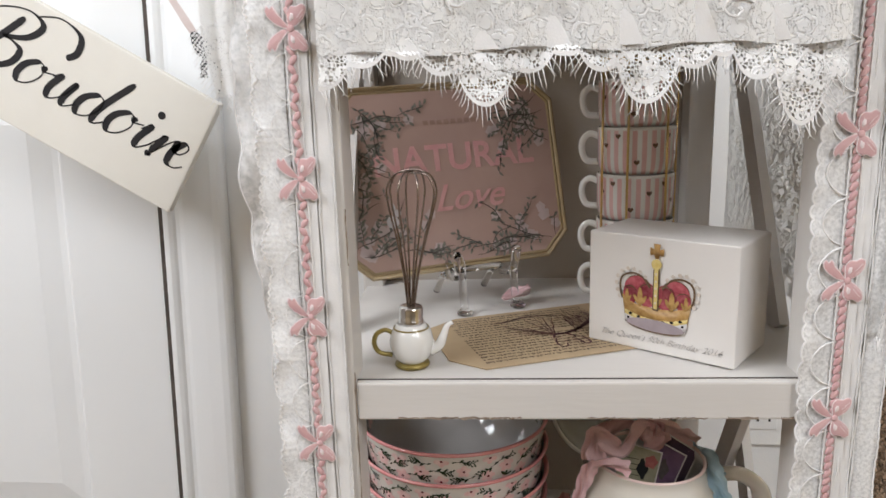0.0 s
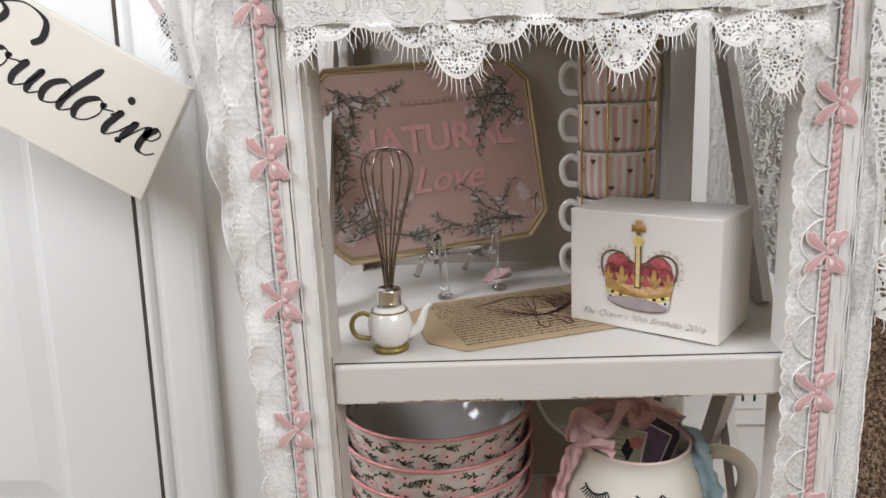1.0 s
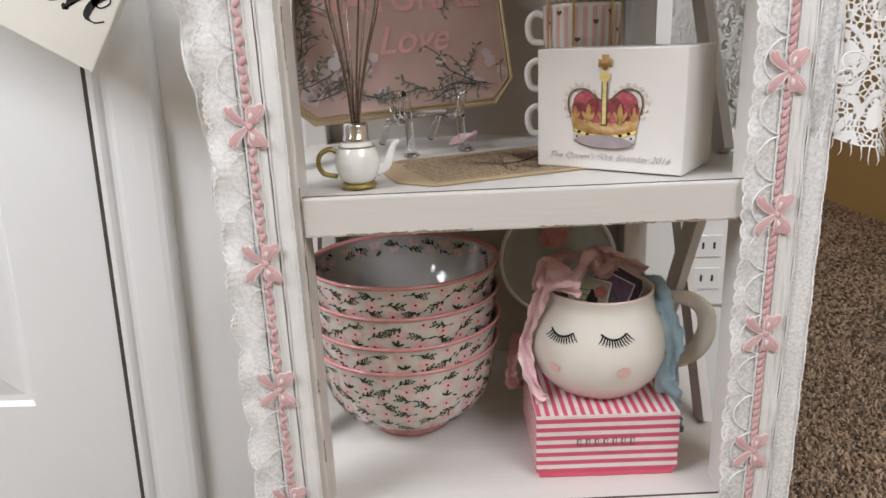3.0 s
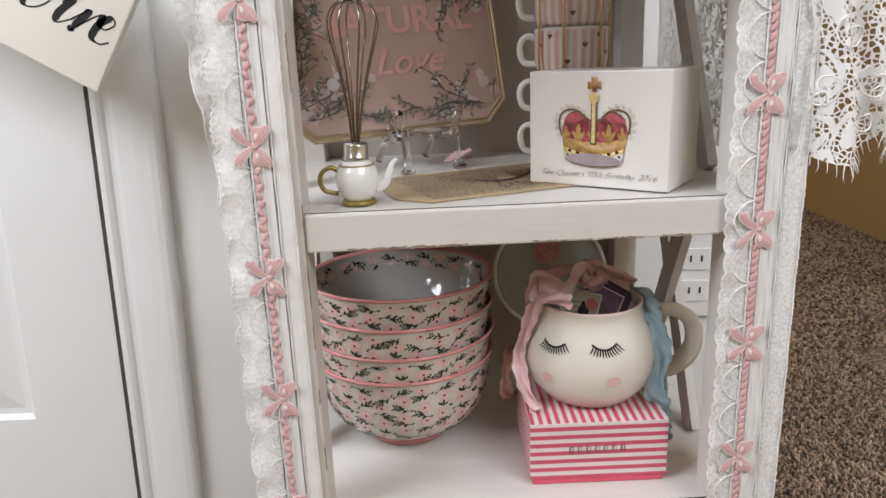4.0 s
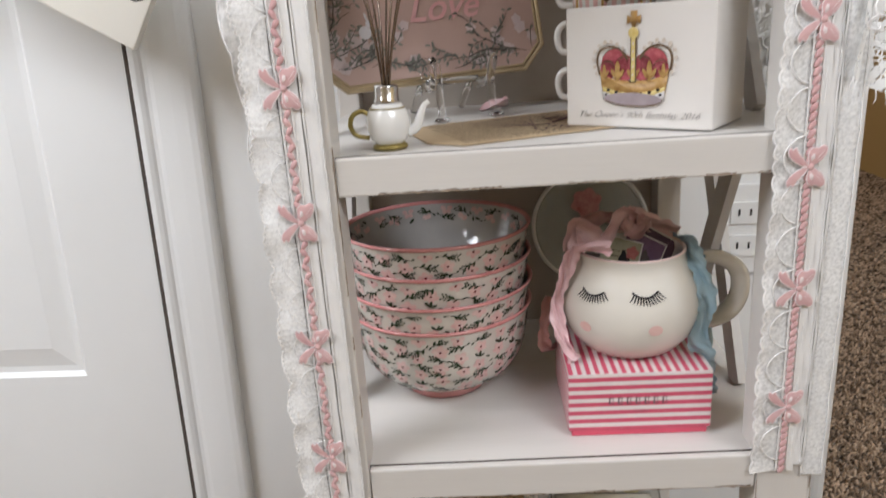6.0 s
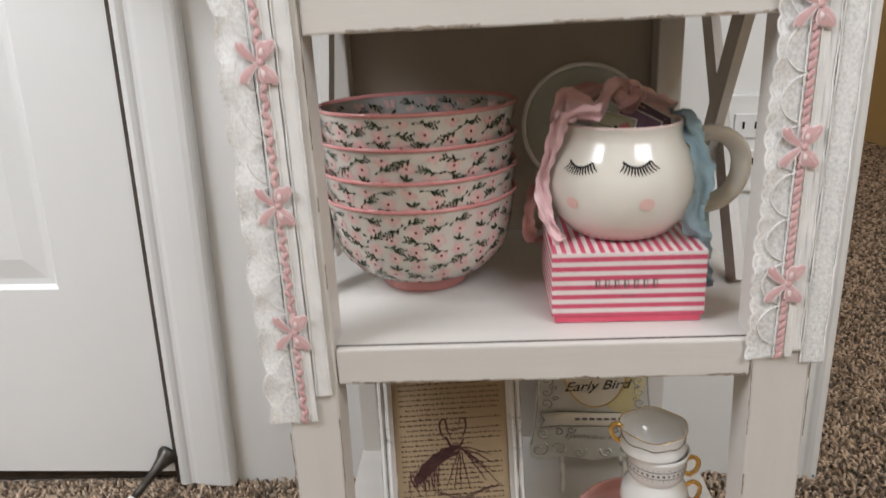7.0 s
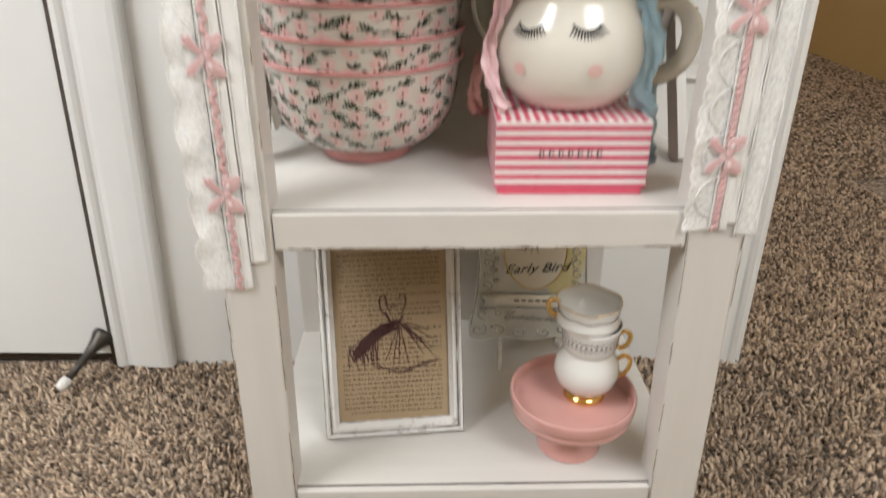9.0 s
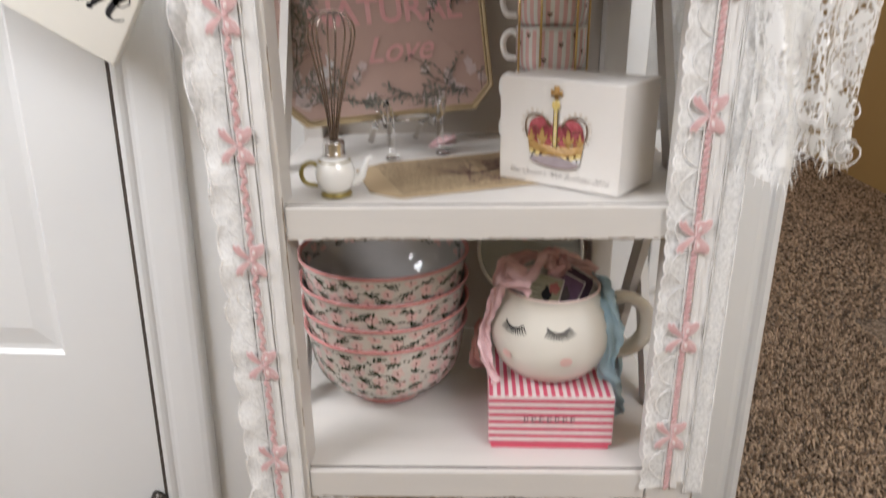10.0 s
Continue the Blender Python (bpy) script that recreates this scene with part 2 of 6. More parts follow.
def gauze(m, scale, thin, thick):
    nt = m.node_tree
    n = node(nt, "ShaderNodeTexNoise", Scale=scale, Detail=5.0, Roughness=0.65)
    nt.links.new(coords(nt), n.inputs["Vector"])
    r = node(nt, "ShaderNodeMapRange", From_Min=0.35, From_Max=0.62, To_Min=thin, To_Max=thick)
    nt.links.new(n.outputs[0], r.inputs[0])
    nt.links.new(r.outputs[0], nt.nodes["Principled BSDF"].inputs["Alpha"])


gauze(SHEER, 420.0, 0.55, 0.88)
SHEER_THIN = cloth_mat("thin white tulle", (0.86, 0.855, 0.85), (0.90, 0.895, 0.89), alpha=0.5)
gauze(SHEER_THIN, 160.0, 0.35, 0.7)
THREAD = cloth_mat("white cotton thread", (0.80, 0.79, 0.78), (0.87, 0.86, 0.85))
LACE = lace_mat("white net lace", 430, 60, 0.46, thread=0.13)
LACE_OPEN = lace_mat("open white lace", 560, 70, 0.42, thread=0.12)
LACE_DENSE = lace_mat("dense white lace", 640, 85, 0.60, thread=0.22, ring=0.03)
LACE_FLAP = lace_mat("looped white lace", 250, 34, 0.52, thread=0.12, ring=0.06)

# ---- mesh helpers ----


def mesh_of(name, verts, faces, mat, smooth=True):
    me = bpy.data.meshes.new(name)
    me.from_pydata([tuple(v) for v in verts], [], faces)
    for a in (mat if isinstance(mat, (list, tuple)) else [mat]):
        me.materials.append(a)
    if smooth:
        me.shade_smooth()
    return me


SMALL_PATTERNS = ("worn_edge", "flower_pattern", "leaf_pattern", "twig_pattern", "flower_centre", "inner_flower", "inner_leaves", "print", "drawing", "scrollwork", "corded_pattern", "eyelash_fringe", "heart_pattern", "printed_band", "jewels")


def part(name, data, mat=None, parent=None, label=""):
    """One mesh object, from a bmesh, a (verts, faces) pair or a mesh, under its thing or part."""
    if isinstance(data, tuple):
        data = mesh_of(name, data[0], data[1], mat)
    elif isinstance(data, bmesh.types.BMesh):
        me = bpy.data.meshes.new(name)
        data.to_mesh(me)
        data.free()
        me.materials.append(mat)
        data = me
    ob = new(name, data)
    if parent is not None:
        ob.parent = parent
    if label:
        ob["label"] = label
    if name in SMALL_PATTERNS:
        ob["kind"] = "stuff"
    return ob


def thing(name, m, label, category, group="", kind=""):
    ob = new(name)
    ob.empty_display_size = 0.02
    ob.matrix_basis = m
    return tagged(ob, label, category, group, kind)


def single(name, data, mat, label, category, m=None, kind="", group=""):
    ob = part(name, data, mat)
    if m is not None:
        ob.matrix_basis = m
    return tagged(ob, label, category, group, kind)


def block(x0, x1, y0, y1, z0, z1, bevel=0.0015, segments=2):
    bm = bmesh.new()
    bmesh.ops.create_cube(bm, size=1)
    for v in bm.verts:
        v.co = Vector(((x0 + x1) / 2 + v.co.x * (x1 - x0), (y0 + y1) / 2 + v.co.y * (y1 - y0), (z0 + z1) / 2 + v.co.z * (z1 - z0)))
    if bevel:
        bmesh.ops.bevel(bm, geom=bm.edges[:], offset=bevel, segments=segments, profile=0.6, affect="EDGES")
    return bm


def merge(*pairs):
    verts, faces = [], []
    for v, f in pairs:
        k = len(verts)
        verts += [tuple(p) for p in v]
        faces += [tuple(i + k for i in q) for q in f]
    return verts, faces


def lathe(profile, n=48, a0=0.0):
    verts, faces = [], []
    for r, z in profile:
        verts += [(r * math.cos(a0 + 2 * math.pi * i / n), r * math.sin(a0 + 2 * math.pi * i / n), z) for i in range(n)]
    for j in range(len(profile) - 1):
        for i in range(n):
            k = (i + 1) % n
            faces.append((j * n + i, j * n + k, (j + 1) * n + k, (j + 1) * n + i))
    return verts, faces


def smooth_line(points, steps=8, closed=False):
    """A smooth line through some points (Catmull-Rom)."""
    p = [Vector(q) for q in points]
    out, n = [], len(p)
    for i in range(n if closed else n - 1):
        if closed:
            a, b, c, d = (p[(i + k) % n] for k in (-1, 0, 1, 2))
        else:
            a, b, c, d = (p[min(max(i + k, 0), n - 1)] for k in (-1, 0, 1, 2))
        for s in range(steps):
            t = s / steps
            out.append(0.5 * (2 * b + (c - a) * t + (2 * a - 5 * b + 4 * c - d) * t * t + (3 * b - a - 3 * c + d) * t ** 3))
    if not closed:
        out.append(p[-1])
    return out


def tube(points, radius, n=8, closed=False, flat=1.0):
    """A round rod along points; radius: a number, or one for each point."""
    p = [Vector(q) for q in points]
    verts, faces, count = [], [], len(p)
    up = None
    for i in range(count):
        d = (p[(i + 1) % count] - p[i - 1]) if closed else (p[min(i + 1, count - 1)] - p[max(i - 1, 0)])
        d = d.normalized() if d.length > 1e-9 else Vector((0, 0, 1))
        if up is None:
            up = d.orthogonal().normalized()
        up = (up - d * up.dot(d))
        up = up.normalized() if up.length > 1e-6 else d.orthogonal().normalized()
        side = d.cross(up)
        r = radius[i] if isinstance(radius, (list, tuple)) else radius
        for k in range(n):
            a = 2 * math.pi * k / n
            verts.append(p[i] + r * (math.cos(a) * up + flat * math.sin(a) * side))
    rings = count if closed else count - 1
    for i in range(rings):
        for k in range(n):
            a, b = i * n + k, i * n + (k + 1) % n
            c, d = ((i + 1) % count) * n + (k + 1) % n, ((i + 1) % count) * n + k
            faces.append((a, b, c, d))
    if not closed:
        faces += [tuple(reversed(range(n))), tuple(range((count - 1) * n, count * n))]
    return verts, faces


def prism(outline, y0, y1):
    """A flat outline in x and z, given a depth in y."""
    n = len(outline)
    verts = [(x, y0, z) for x, z in outline] + [(x, y1, z) for x, z in outline]
    faces = [tuple(range(n)), tuple(range(2 * n - 1, n - 1, -1))]
    faces += [(i, i + n, (i + 1) % n + n, (i + 1) % n) for i in range(n)]
    return verts, faces


def sheet(rows):
    """A grid of points, row by row, as a surface."""
    w = len(rows[0])
    verts = [q for r in rows for q in r]
    faces = [(j * w + i, j * w + i + 1, (j + 1) * w + i + 1, (j + 1) * w + i) for j in range(len(rows) - 1) for i in range(w - 1)]
    return verts, faces


def thicken(ob, d, offset=0.0):
    mod = ob.modifiers.new("thickness", "SOLIDIFY")
    mod.thickness, mod.offset = d, offset
    return ob


def moved(pair, m):
    return [m @ Vector(v) for v in pair[0]], pair[1]


def stroke(points, width, lift=0.0003, taper=True, plane="xz"):
    """A flat inked line of some thickness in a plane; y is the height above it."""
    p = [Vector((a, b)) for a, b in points]
    verts, faces, n = [], [], len(p)
    for i in range(n):
        d = p[min(i + 1, n - 1)] - p[max(i - 1, 0)]
        d = d.normalized() if d.length else Vector((1, 0))
        w = (width[i] if isinstance(width, (list, tuple)) else width) / 2
        if taper and not isinstance(width, (list, tuple)):
            w *= min(1, 0.35 + 2.5 * min(i, n - 1 - i) / n)
        s = Vector((-d.y, d.x)) * w
        for q in (p[i] - s, p[i] + s):
            verts.append((q.x, -lift, q.y))
    faces = [(2 * i, 2 * i + 2, 2 * i + 3, 2 * i + 1) for i in range(n - 1)]
    return verts, faces


def blob(cx, cz, rx, rz, turn=0.0, lift=0.0003, n=12, wave=0.0, lobes=5):
    c, s = math.cos(turn), math.sin(turn)
    verts = []
    for i in range(n):
        a = 2 * math.pi * i / n
        k = 1 + wave * math.cos(lobes * a)
        u, v = rx * k * math.cos(a), rz * k * math.sin(a)
        verts.append((cx + u * c - v * s, -lift, cz + u * s + v * c))
    return verts, [tuple(range(n))]


def written(name, text, size, mat, parent, m, shear=0.0, label="", align="CENTER", bold=0.0, lift=0.0003):
    cu = bpy.data.curves.new(name, "FONT")
    cu.body, cu.size, cu.shear, cu.align_x, cu.extrude, cu.offset = text, size, shear, align, lift, bold
    tmp = new(name + "_curve", cu)
    me = bpy.data.meshes.new_from_object(tmp.evaluated_get(bpy.context.evaluated_depsgraph_get()))
    bpy.data.objects.remove(tmp)
    me.materials.clear()
    me.materials.append(mat)
    ob = part(name, me, mat, parent, label)
    ob.matrix_basis = m
    return ob

# ---- the room ----


def structure(name, bm, mat, label, category):
    return single(name, bm, mat, label, category, kind="structure")


structure("floor", block(-2.3, 4.1, -2.5, 4.6, -0.1, 0.0, 0), CARPET, "speckled brown and beige cut pile carpet", "carpet")
structure("ceiling", block(-2.3, 4.1, -2.5, 4.6, 2.75, 2.83, 0), CEILING, "plain matt white ceiling", "ceiling")
# the wall behind the shelf, with the closed door on one side and an open doorway on the other
WALL_LEAN = Matrix.Translation((0.05, 0.87, 0)) @ Euler((radians(-2.3), radians(1.2), 0)).to_matrix().to_4x4() @ Matrix.Translation((-0.05, -0.87, 0))
structure("wall_north", block(-0.3715, 0.488, 0.886, 1.0, -0.01, 2.75, 0), WALL_WHITE, "smooth white painted wall between two doorways", "wall")
structure("wall_north_west", block(-1.6, -1.17, 0.885, 1.0, -0.01, 2.75, 0), WALL_WHITE, "smooth white painted wall beside the door", "wall")
structure("wall_north_header", block(-1.17, -0.372, 0.885, 1.0, 2.06, 2.75, 0), WALL_WHITE, "white wall above the closed door", "wall")
structure("wall_north_header_east", block(0.488, 1.38, 0.885, 1.0, 2.06, 2.75, 0), WALL_WHITE, "white wall above the open doorway", "wall")
structure("wall_north_east", block(1.38, 1.72, 0.885, 1.0, -0.01, 2.75, 0), WALL_WHITE, "white wall beyond the open doorway", "wall")
structure("wall_east", block(1.72, 1.82, -2.5, 4.5, -0.01, 2.75, 0), YELLOW_WALL, "ochre yellow painted wall of the next room", "wall")
structure("wall_far", block(-2.3, 1.72, 4.4, 4.5, -0.01, 2.75, 0), YELLOW_WALL, "ochre yellow far wall of the next room", "wall")
structure("wall_next_room", block(-1.35, -1.25, 1.0, 4.4, -0.01, 2.75, 0), YELLOW_WALL, "ochre yellow side wall of the next room", "wall")
# unseen walls, set close and ochre to steepen the daylight and warm its bounce
structure("wall_west", block(-1.6, -1.5, -0.95, -0.70, -0.01, 2.75, 0), BOUNCE_WALL, "ochre painted wall beside the window", "wall")
structure("wall_west_end", block(-1.6, -1.5, 0.35, 0.885, -0.01, 2.75, 0), BOUNCE_WALL, "ochre painted wall beside the window", "wall")
structure("wall_west_sill", block(-1.6, -1.5, -0.70, 0.35, -0.01, 1.50, 0), BOUNCE_WALL, "ochre painted wall under the window", "wall")
structure("wall_west_lintel", block(-1.6, -1.5, -0.70, 0.35, 2.40, 2.75, 0), BOUNCE_WALL, "ochre painted wall over the window", "wall")
structure("wall_south_west", block(-1.5, 0.5, -0.95, -0.85, -0.01, 2.75, 0), BOUNCE_WALL, "ochre painted wall beside the window", "wall")
structure("wall_south_east", block(1.54, 1.72, -0.95, -0.85, -0.01, 2.75, 0), BOUNCE_WALL, "ochre painted wall beside the window", "wall")
structure("wall_south_sill", block(0.5, 1.54, -0.95, -0.85, -0.01, 1.50, 0), BOUNCE_WALL, "ochre painted wall under the window", "wall")
structure("wall_south_lintel", block(0.5, 1.54, -0.95, -0.85, 2.40, 2.75, 0), BOUNCE_WALL, "ochre painted wall over the window", "wall")

# the closed door, with raised panels
door = thing("door_1", pose(-1.173, 0.878, 0.017), "white painted panel door, closed", "door", kind="structure")


def panel_door(w=0.802, h=2.03):
    """A slab with bevelled recesses round raised fields."""
    verts, faces = [], []
    part("slab", block(0, w, 0.006, 0.035, 0, h, 0.001), DOOR_WHITE, door)
    cols = ((0.115, 0.345), (0.452, 0.682))
    rows = ((0.27, 0.82), (0.97, 1.48), (1.60, 1.90))
    bars = [(0, w, 0, rows[0][0]), (0, w, rows[0][1], rows[1][0]), (0, w, rows[1][1], rows[2][0]), (0, w, rows[2][1], h)]
    for z0, z1 in rows:
        bars += [(0, cols[0][0], z0, z1), (cols[0][1], cols[1][0], z0, z1), (cols[1][1], w, z0, z1)]
    for x0, x1, z0, z1 in bars:
        verts += [(x0, 0, z0), (x1, 0, z0), (x1, 0, z1), (x0, 0, z1)]
        faces.append(tuple(range(len(verts) - 4, len(verts))))
    outer = [(0, 0), (w, 0), (w, h), (0, h)]
    k = len(verts)
    verts += [(x, 0, z) for x, z in outer] + [(x, 0.006, z) for x, z in outer]
    faces += [(k + i, k + (i + 1) % 4, k + 4 + (i + 1) % 4, k + 4 + i) for i in range(4)]
    part("frame", (verts, faces), DOOR_WHITE, door).data.shade_flat()
    steps = ((0.0, 0.0), (0.006, 0.0055), (0.014, 0.0058), (0.040, 0.001), (0.0405, 0.0008))
    for x0, x1 in cols:
        for z0, z1 in rows:
            rings = []
            for d, y in steps:
                rings.append([(x0 + d, y, z0 + d), (x1 - d, y, z0 + d), (x1 - d, y, z1 - d), (x0 + d, y, z1 - d)])
            v = [q for r in rings for q in r]
            f = [(j * 4 + i, j * 4 + (i + 1) % 4, j * 4 + 4 + (i + 1) % 4, j * 4 + 4 + i) for j in range(len(steps) - 1) for i in range(4)]
            f.append(tuple(range(len(v) - 4, len(v))))
            part("panel", (v, f), DOOR_WHITE, door).data.shade_flat()


panel_door()


def casing(name, x0, x1, z1, flip, label):
    """A moulded door casing: a stepped and rounded section, run up the wall."""
    w = x1 - x0
    sect = [(0, 0.016), (0, 0.0045), (0.03, 0.002), (0.10, 0.001), (0.16, 0.003), (0.20, 0.0055), (0.26, 0.0055), (0.34, 0.0035), (0.60, 0.0005), (0.82, -0.001), (0.92, 0.0), (0.97, 0.002), (1, 0.005), (1, 0.016)]
    pts = [((x1 - u * w) if flip else (x0 + u * w), 0.869 + d) for u, d in sect]
    n = len(pts)
    v = [(x, y, z) for z in (0.0, z1) for x, y in pts]
    f = [(i, i + 1, n + i + 1, n + i) for i in range(n - 1)]
    ob = structure(name, (v, f), DOOR_WHITE, label, "door casing")
    ob.data.shade_flat()
    return ob


casing("trim_1", -0.3665, -0.288, 2.12, False, "white moulded casing of the closed door")
casing("trim_2", 0.408, 0.498, 2.12, True, "white moulded casing of the open doorway")
structure("jamb", block(0.486, 0.499, 0.88, 1.012, 0, 2.06, 0.001), DOOR_WHITE, "white doorway jamb", "door jamb")
structure("trim_3", block(0.408, 0.492, 1.0, 1.015, 0, 2.12, 0.002), DOOR_WHITE, "white casing on the far side of the doorway", "door casing")
structure("jamb_gap", block(-0.3725, -0.364, 0.8755, 0.93, 0, 2.06, 0), GAP_DARK, "dark gap between door and frame", "gap")
structure("threshold", block(-1.17, -0.36, 0.90, 0.99, -0.005, 0.004, 0), GAP_DARK, "dark strip under the door", "gap")
# windows out of view; the third is made up for the next room's lamp
for n, (x0, x1, y0, y1, z0, z1) in enumerate(((0.5, 1.54, -0.92, -0.88, 1.50, 2.40), (-1.57, -1.53, -0.70, 0.35, 1.50, 2.40), (-1.28, -1.24, 2.4, 3.6, 1.05, 2.15))):
    win = thing(f"window_{n + 1}", pose(0, 0, 0), "white framed window letting in daylight", "window", kind="structure")
    for a in (0.0, 0.5, 1.0):
        if n == 0:
            xm = x0 + a * (x1 - x0)
            part("window_frame", block(xm - 0.025, xm + 0.025, y0, y1, z0, z1), DOOR_WHITE, win)
        else:
            ym = y0 + a * (y1 - y0)
            part("window_frame", block(x0, x1, ym - 0.025, ym + 0.025, z0, z1), DOOR_WHITE, win)
    for zz in (z0, z1):
        part("window_frame", block(x0 - 0.02, x1 + 0.02, y0 - 0.001, y1 + 0.001, zz - 0.025, zz + 0.025), DOOR_WHITE, win)

# spring door stop on the door
stop = thing("door_stop", pose(-0.379, 0.877, 0.046, 0, 0, 0), "dark bronze door stop with white rubber tip", "door stop")
axis = Vector((-0.030, -0.068, -0.034))
turn = axis.to_track_quat("Z", "Y").to_matrix().to_4x4()
part("rod", moved(lathe([(0.0, -0.002), (0.0135, -0.002), (0.0145, 0.002), (0.0135, 0.006), (0.0105, 0.012), (0.0075, 0.024), (0.0058, 0.036), (0.0052, 0.05), (0.0052, 0.074), (0.0, 0.075)], 20), turn), BRONZE, stop)
part("rubber_tip", moved(lathe([(0.0, 0.072), (0.0066, 0.072), (0.0074, 0.076), (0.0074, 0.082), (0.006, 0.087), (0.003, 0.089), (0.0, 0.089)], 20), turn), RUBBER, stop)

# wall socket
outlet = thing("wall_outlet", pose(0.368, 0.885, 0.458), "white double wall socket with black slots", "wall outlet")
part("cover_plate", block(-0.035, 0.035, -0.005, 0, -0.057, 0.057, 0.002), WALL_WHITE, outlet)
for z in (0.021, -0.021):
    face = part("socket", block(-0.017, 0.017, -0.0075, -0.004, z - 0.014, z + 0.014, 0.001), DOOR_WHITE, outlet)
    for x in (-0.007, 0.007):
        part("slot", block(x - 0.0011, x + 0.0011, -0.0085, -0.007, z - 0.003, z + 0.005, 0), INK, face)

# the old wall, its door and casings stand a little out of plumb
for ob in list(scene.objects):
    if ob.parent is None and ob.name.split(".")[0] in ("wall_north", "wall_north_west", "wall_north_header", "wall_north_header_east", "wall_north_east", "door_1", "trim_1", "trim_2", "trim_3", "jamb", "jamb_gap", "door_stop", "wall_outlet"):
        ob.matrix_basis = WALL_LEAN @ ob.matrix_basis

# ---- the shelf ----
XL, XR, YF, YB = -0.089, 0.297, 0.53, 0.826
IL, IR = -0.050, 0.2555
S1, S2, S3 = 0.632, 0.380, 0.112
TOP = 0.96
shelf = thing("display_shelf", pose(0, 0, 0), "white painted wooden display shelf with crossed side braces", "shelf")
SPLAY = 0.020


def splayed(bm, way):
    """The feet spread a little below the middle board."""
    bmesh.ops.bisect_plane(bm, geom=bm.verts[:] + bm.edges[:] + bm.faces[:], plane_co=(0, 0, S2), plane_no=(0, 0, 1))
    for v in bm.verts:
        v.co.x += way * SPLAY * max(0.0, S2 - v.co.z)
    return bm


for x0, x1, way in ((XL, IL, -1), (IR, XR, 1)):
    part("post", splayed(block(x0, x1, YF, YF + 0.034, 0.0, TOP, 0.002), way), WHITE_POST, shelf)
for x0, x1 in ((XL, -0.067), (0.243, 0.268)):
    part("post", block(x0, x1, YB - 0.034, YB, 0.0, TOP, 0.002), WHITE_POST, shelf)


def worn_line(parent, x0, x1, y, z, seed, size=0.0008, share=0.65):
    """Ragged dark wear along an edge."""
    rnd = random.Random(seed)
    pairs, x = [], x0
    while x < x1:
        w = rnd.uniform(0.004, 0.03)
        if rnd.random() < share:
            h = size * rnd.uniform(0.4, 1.3)
            n = 6
            v = [(x + w * i / n, y, z + h * rnd.uniform(-0.8, 0.2)) for i in range(n + 1)] + [(x + w * i / n, y, z + h * rnd.uniform(0.1, 0.9)) for i in range(n, -1, -1)]
            pairs.append((v, [tuple(range(len(v)))]))
        x += w
    return part("worn_edge", merge(*pairs), RAW_EDGE, parent, "worn brown bare wood edge")


for n, (z, h) in enumerate(((S1, 0.027), (S2, 0.0285), (S3, 0.029))):
    wide = SPLAY * max(0.0, S2 - z)
    il, ir = IL - wide, IR + wide
    board = part("shelf_board", block(XL - wide + 0.004, XR + wide - 0.004, YF + 0.0085, YB - 0.004, z - 0.012, z, 0.0012), WHITE_WOOD, shelf)
    rail = part("rail", block(il + 0.0004, ir - 0.0004, YF + 0.001, YF + 0.0078, z - h, z + 0.0006, 0.0016), WHITE_WOOD, shelf)
    worn_line(rail, il + 0.003, ir - 0.003, YF - 0.0002 + 0.0008, z - h + 0.0012, n, 0.0016)
    part("joint", block(il, ir, YF + 0.0076, YF + 0.0091, z - 0.004, z + 0.0007, 0), GAP_DARK, rail)
part("rail", block(IL + 0.0004, IR - 0.0004, YF + 0.001, YF + 0.0185, 0.857, TOP - 0.012, 0.0016), WHITE_WOOD, shelf)
part("top_board", block(XL - 0.006, XR + 0.006, YF - 0.006, YB + 0.004, TOP - 0.012, TOP + 0.006, 0.003), WHITE_WOOD, shelf)
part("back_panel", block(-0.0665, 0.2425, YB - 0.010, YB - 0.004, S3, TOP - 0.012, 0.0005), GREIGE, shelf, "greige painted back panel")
for xs in (0.278, -0.083):
    for zlo, zhi in ((S2, S1 - 0.012), (S1, 0.865)):
        for ya, yb in ((0.775, 0.645), (0.645, 0.775))[:1 if zlo == S1 else 2]:
            a, b = Vector((xs, ya, zhi)), Vector((xs, yb, zlo))
            d = (b - a).normalized()
            s = Vector((1, 0, 0)).cross(d).normalized() * 0.0125
            dx = 0.004
            off = Vector((0.0045 if ya > yb else -0.0045, 0, 0))
            v = []
            for e in (a, b):
                for sx in (-dx, dx):
                    for k in (-1, 1):
                        v.append(e + off + Vector((sx, 0, 0)) + k * s)
            f = [(0, 1, 3, 2), (4, 6, 7, 5), (0, 4, 5, 1), (2, 3, 7, 6), (0, 2, 6, 4), (1, 5, 7, 3)]
            part("brace", (v, f), WHITE_WOOD, shelf).data.shade_flat()
for x, seed, way in ((IL, 3, -1), (IR, 4, 1), (XL, 5, -1), (XR, 6, 1)):
    rnd = random.Random(seed)
    pairs, z = [], 0.02
    while z < 0.94:
        h = rnd.uniform(0.01, 0.05)
        if rnd.random() < 0.5:
            w = 0.0009
            v = [(x + way * SPLAY * max(0.0, S2 - z) - w * rnd.uniform(0.2, 1), YF - 0.0003, z + h * i / 6) for i in range(7)] + [(x + way * SPLAY * max(0.0, S2 - z) + w * rnd.uniform(0.0, 0.6), YF - 0.0003, z + h * i / 6) for i in range(6, -1, -1)]
            pairs.append((v, [tuple(range(len(v)))]))
        z += h
    part("worn_edge", merge(*pairs), RAW_EDGE, shelf, "worn brown bare wood edge")

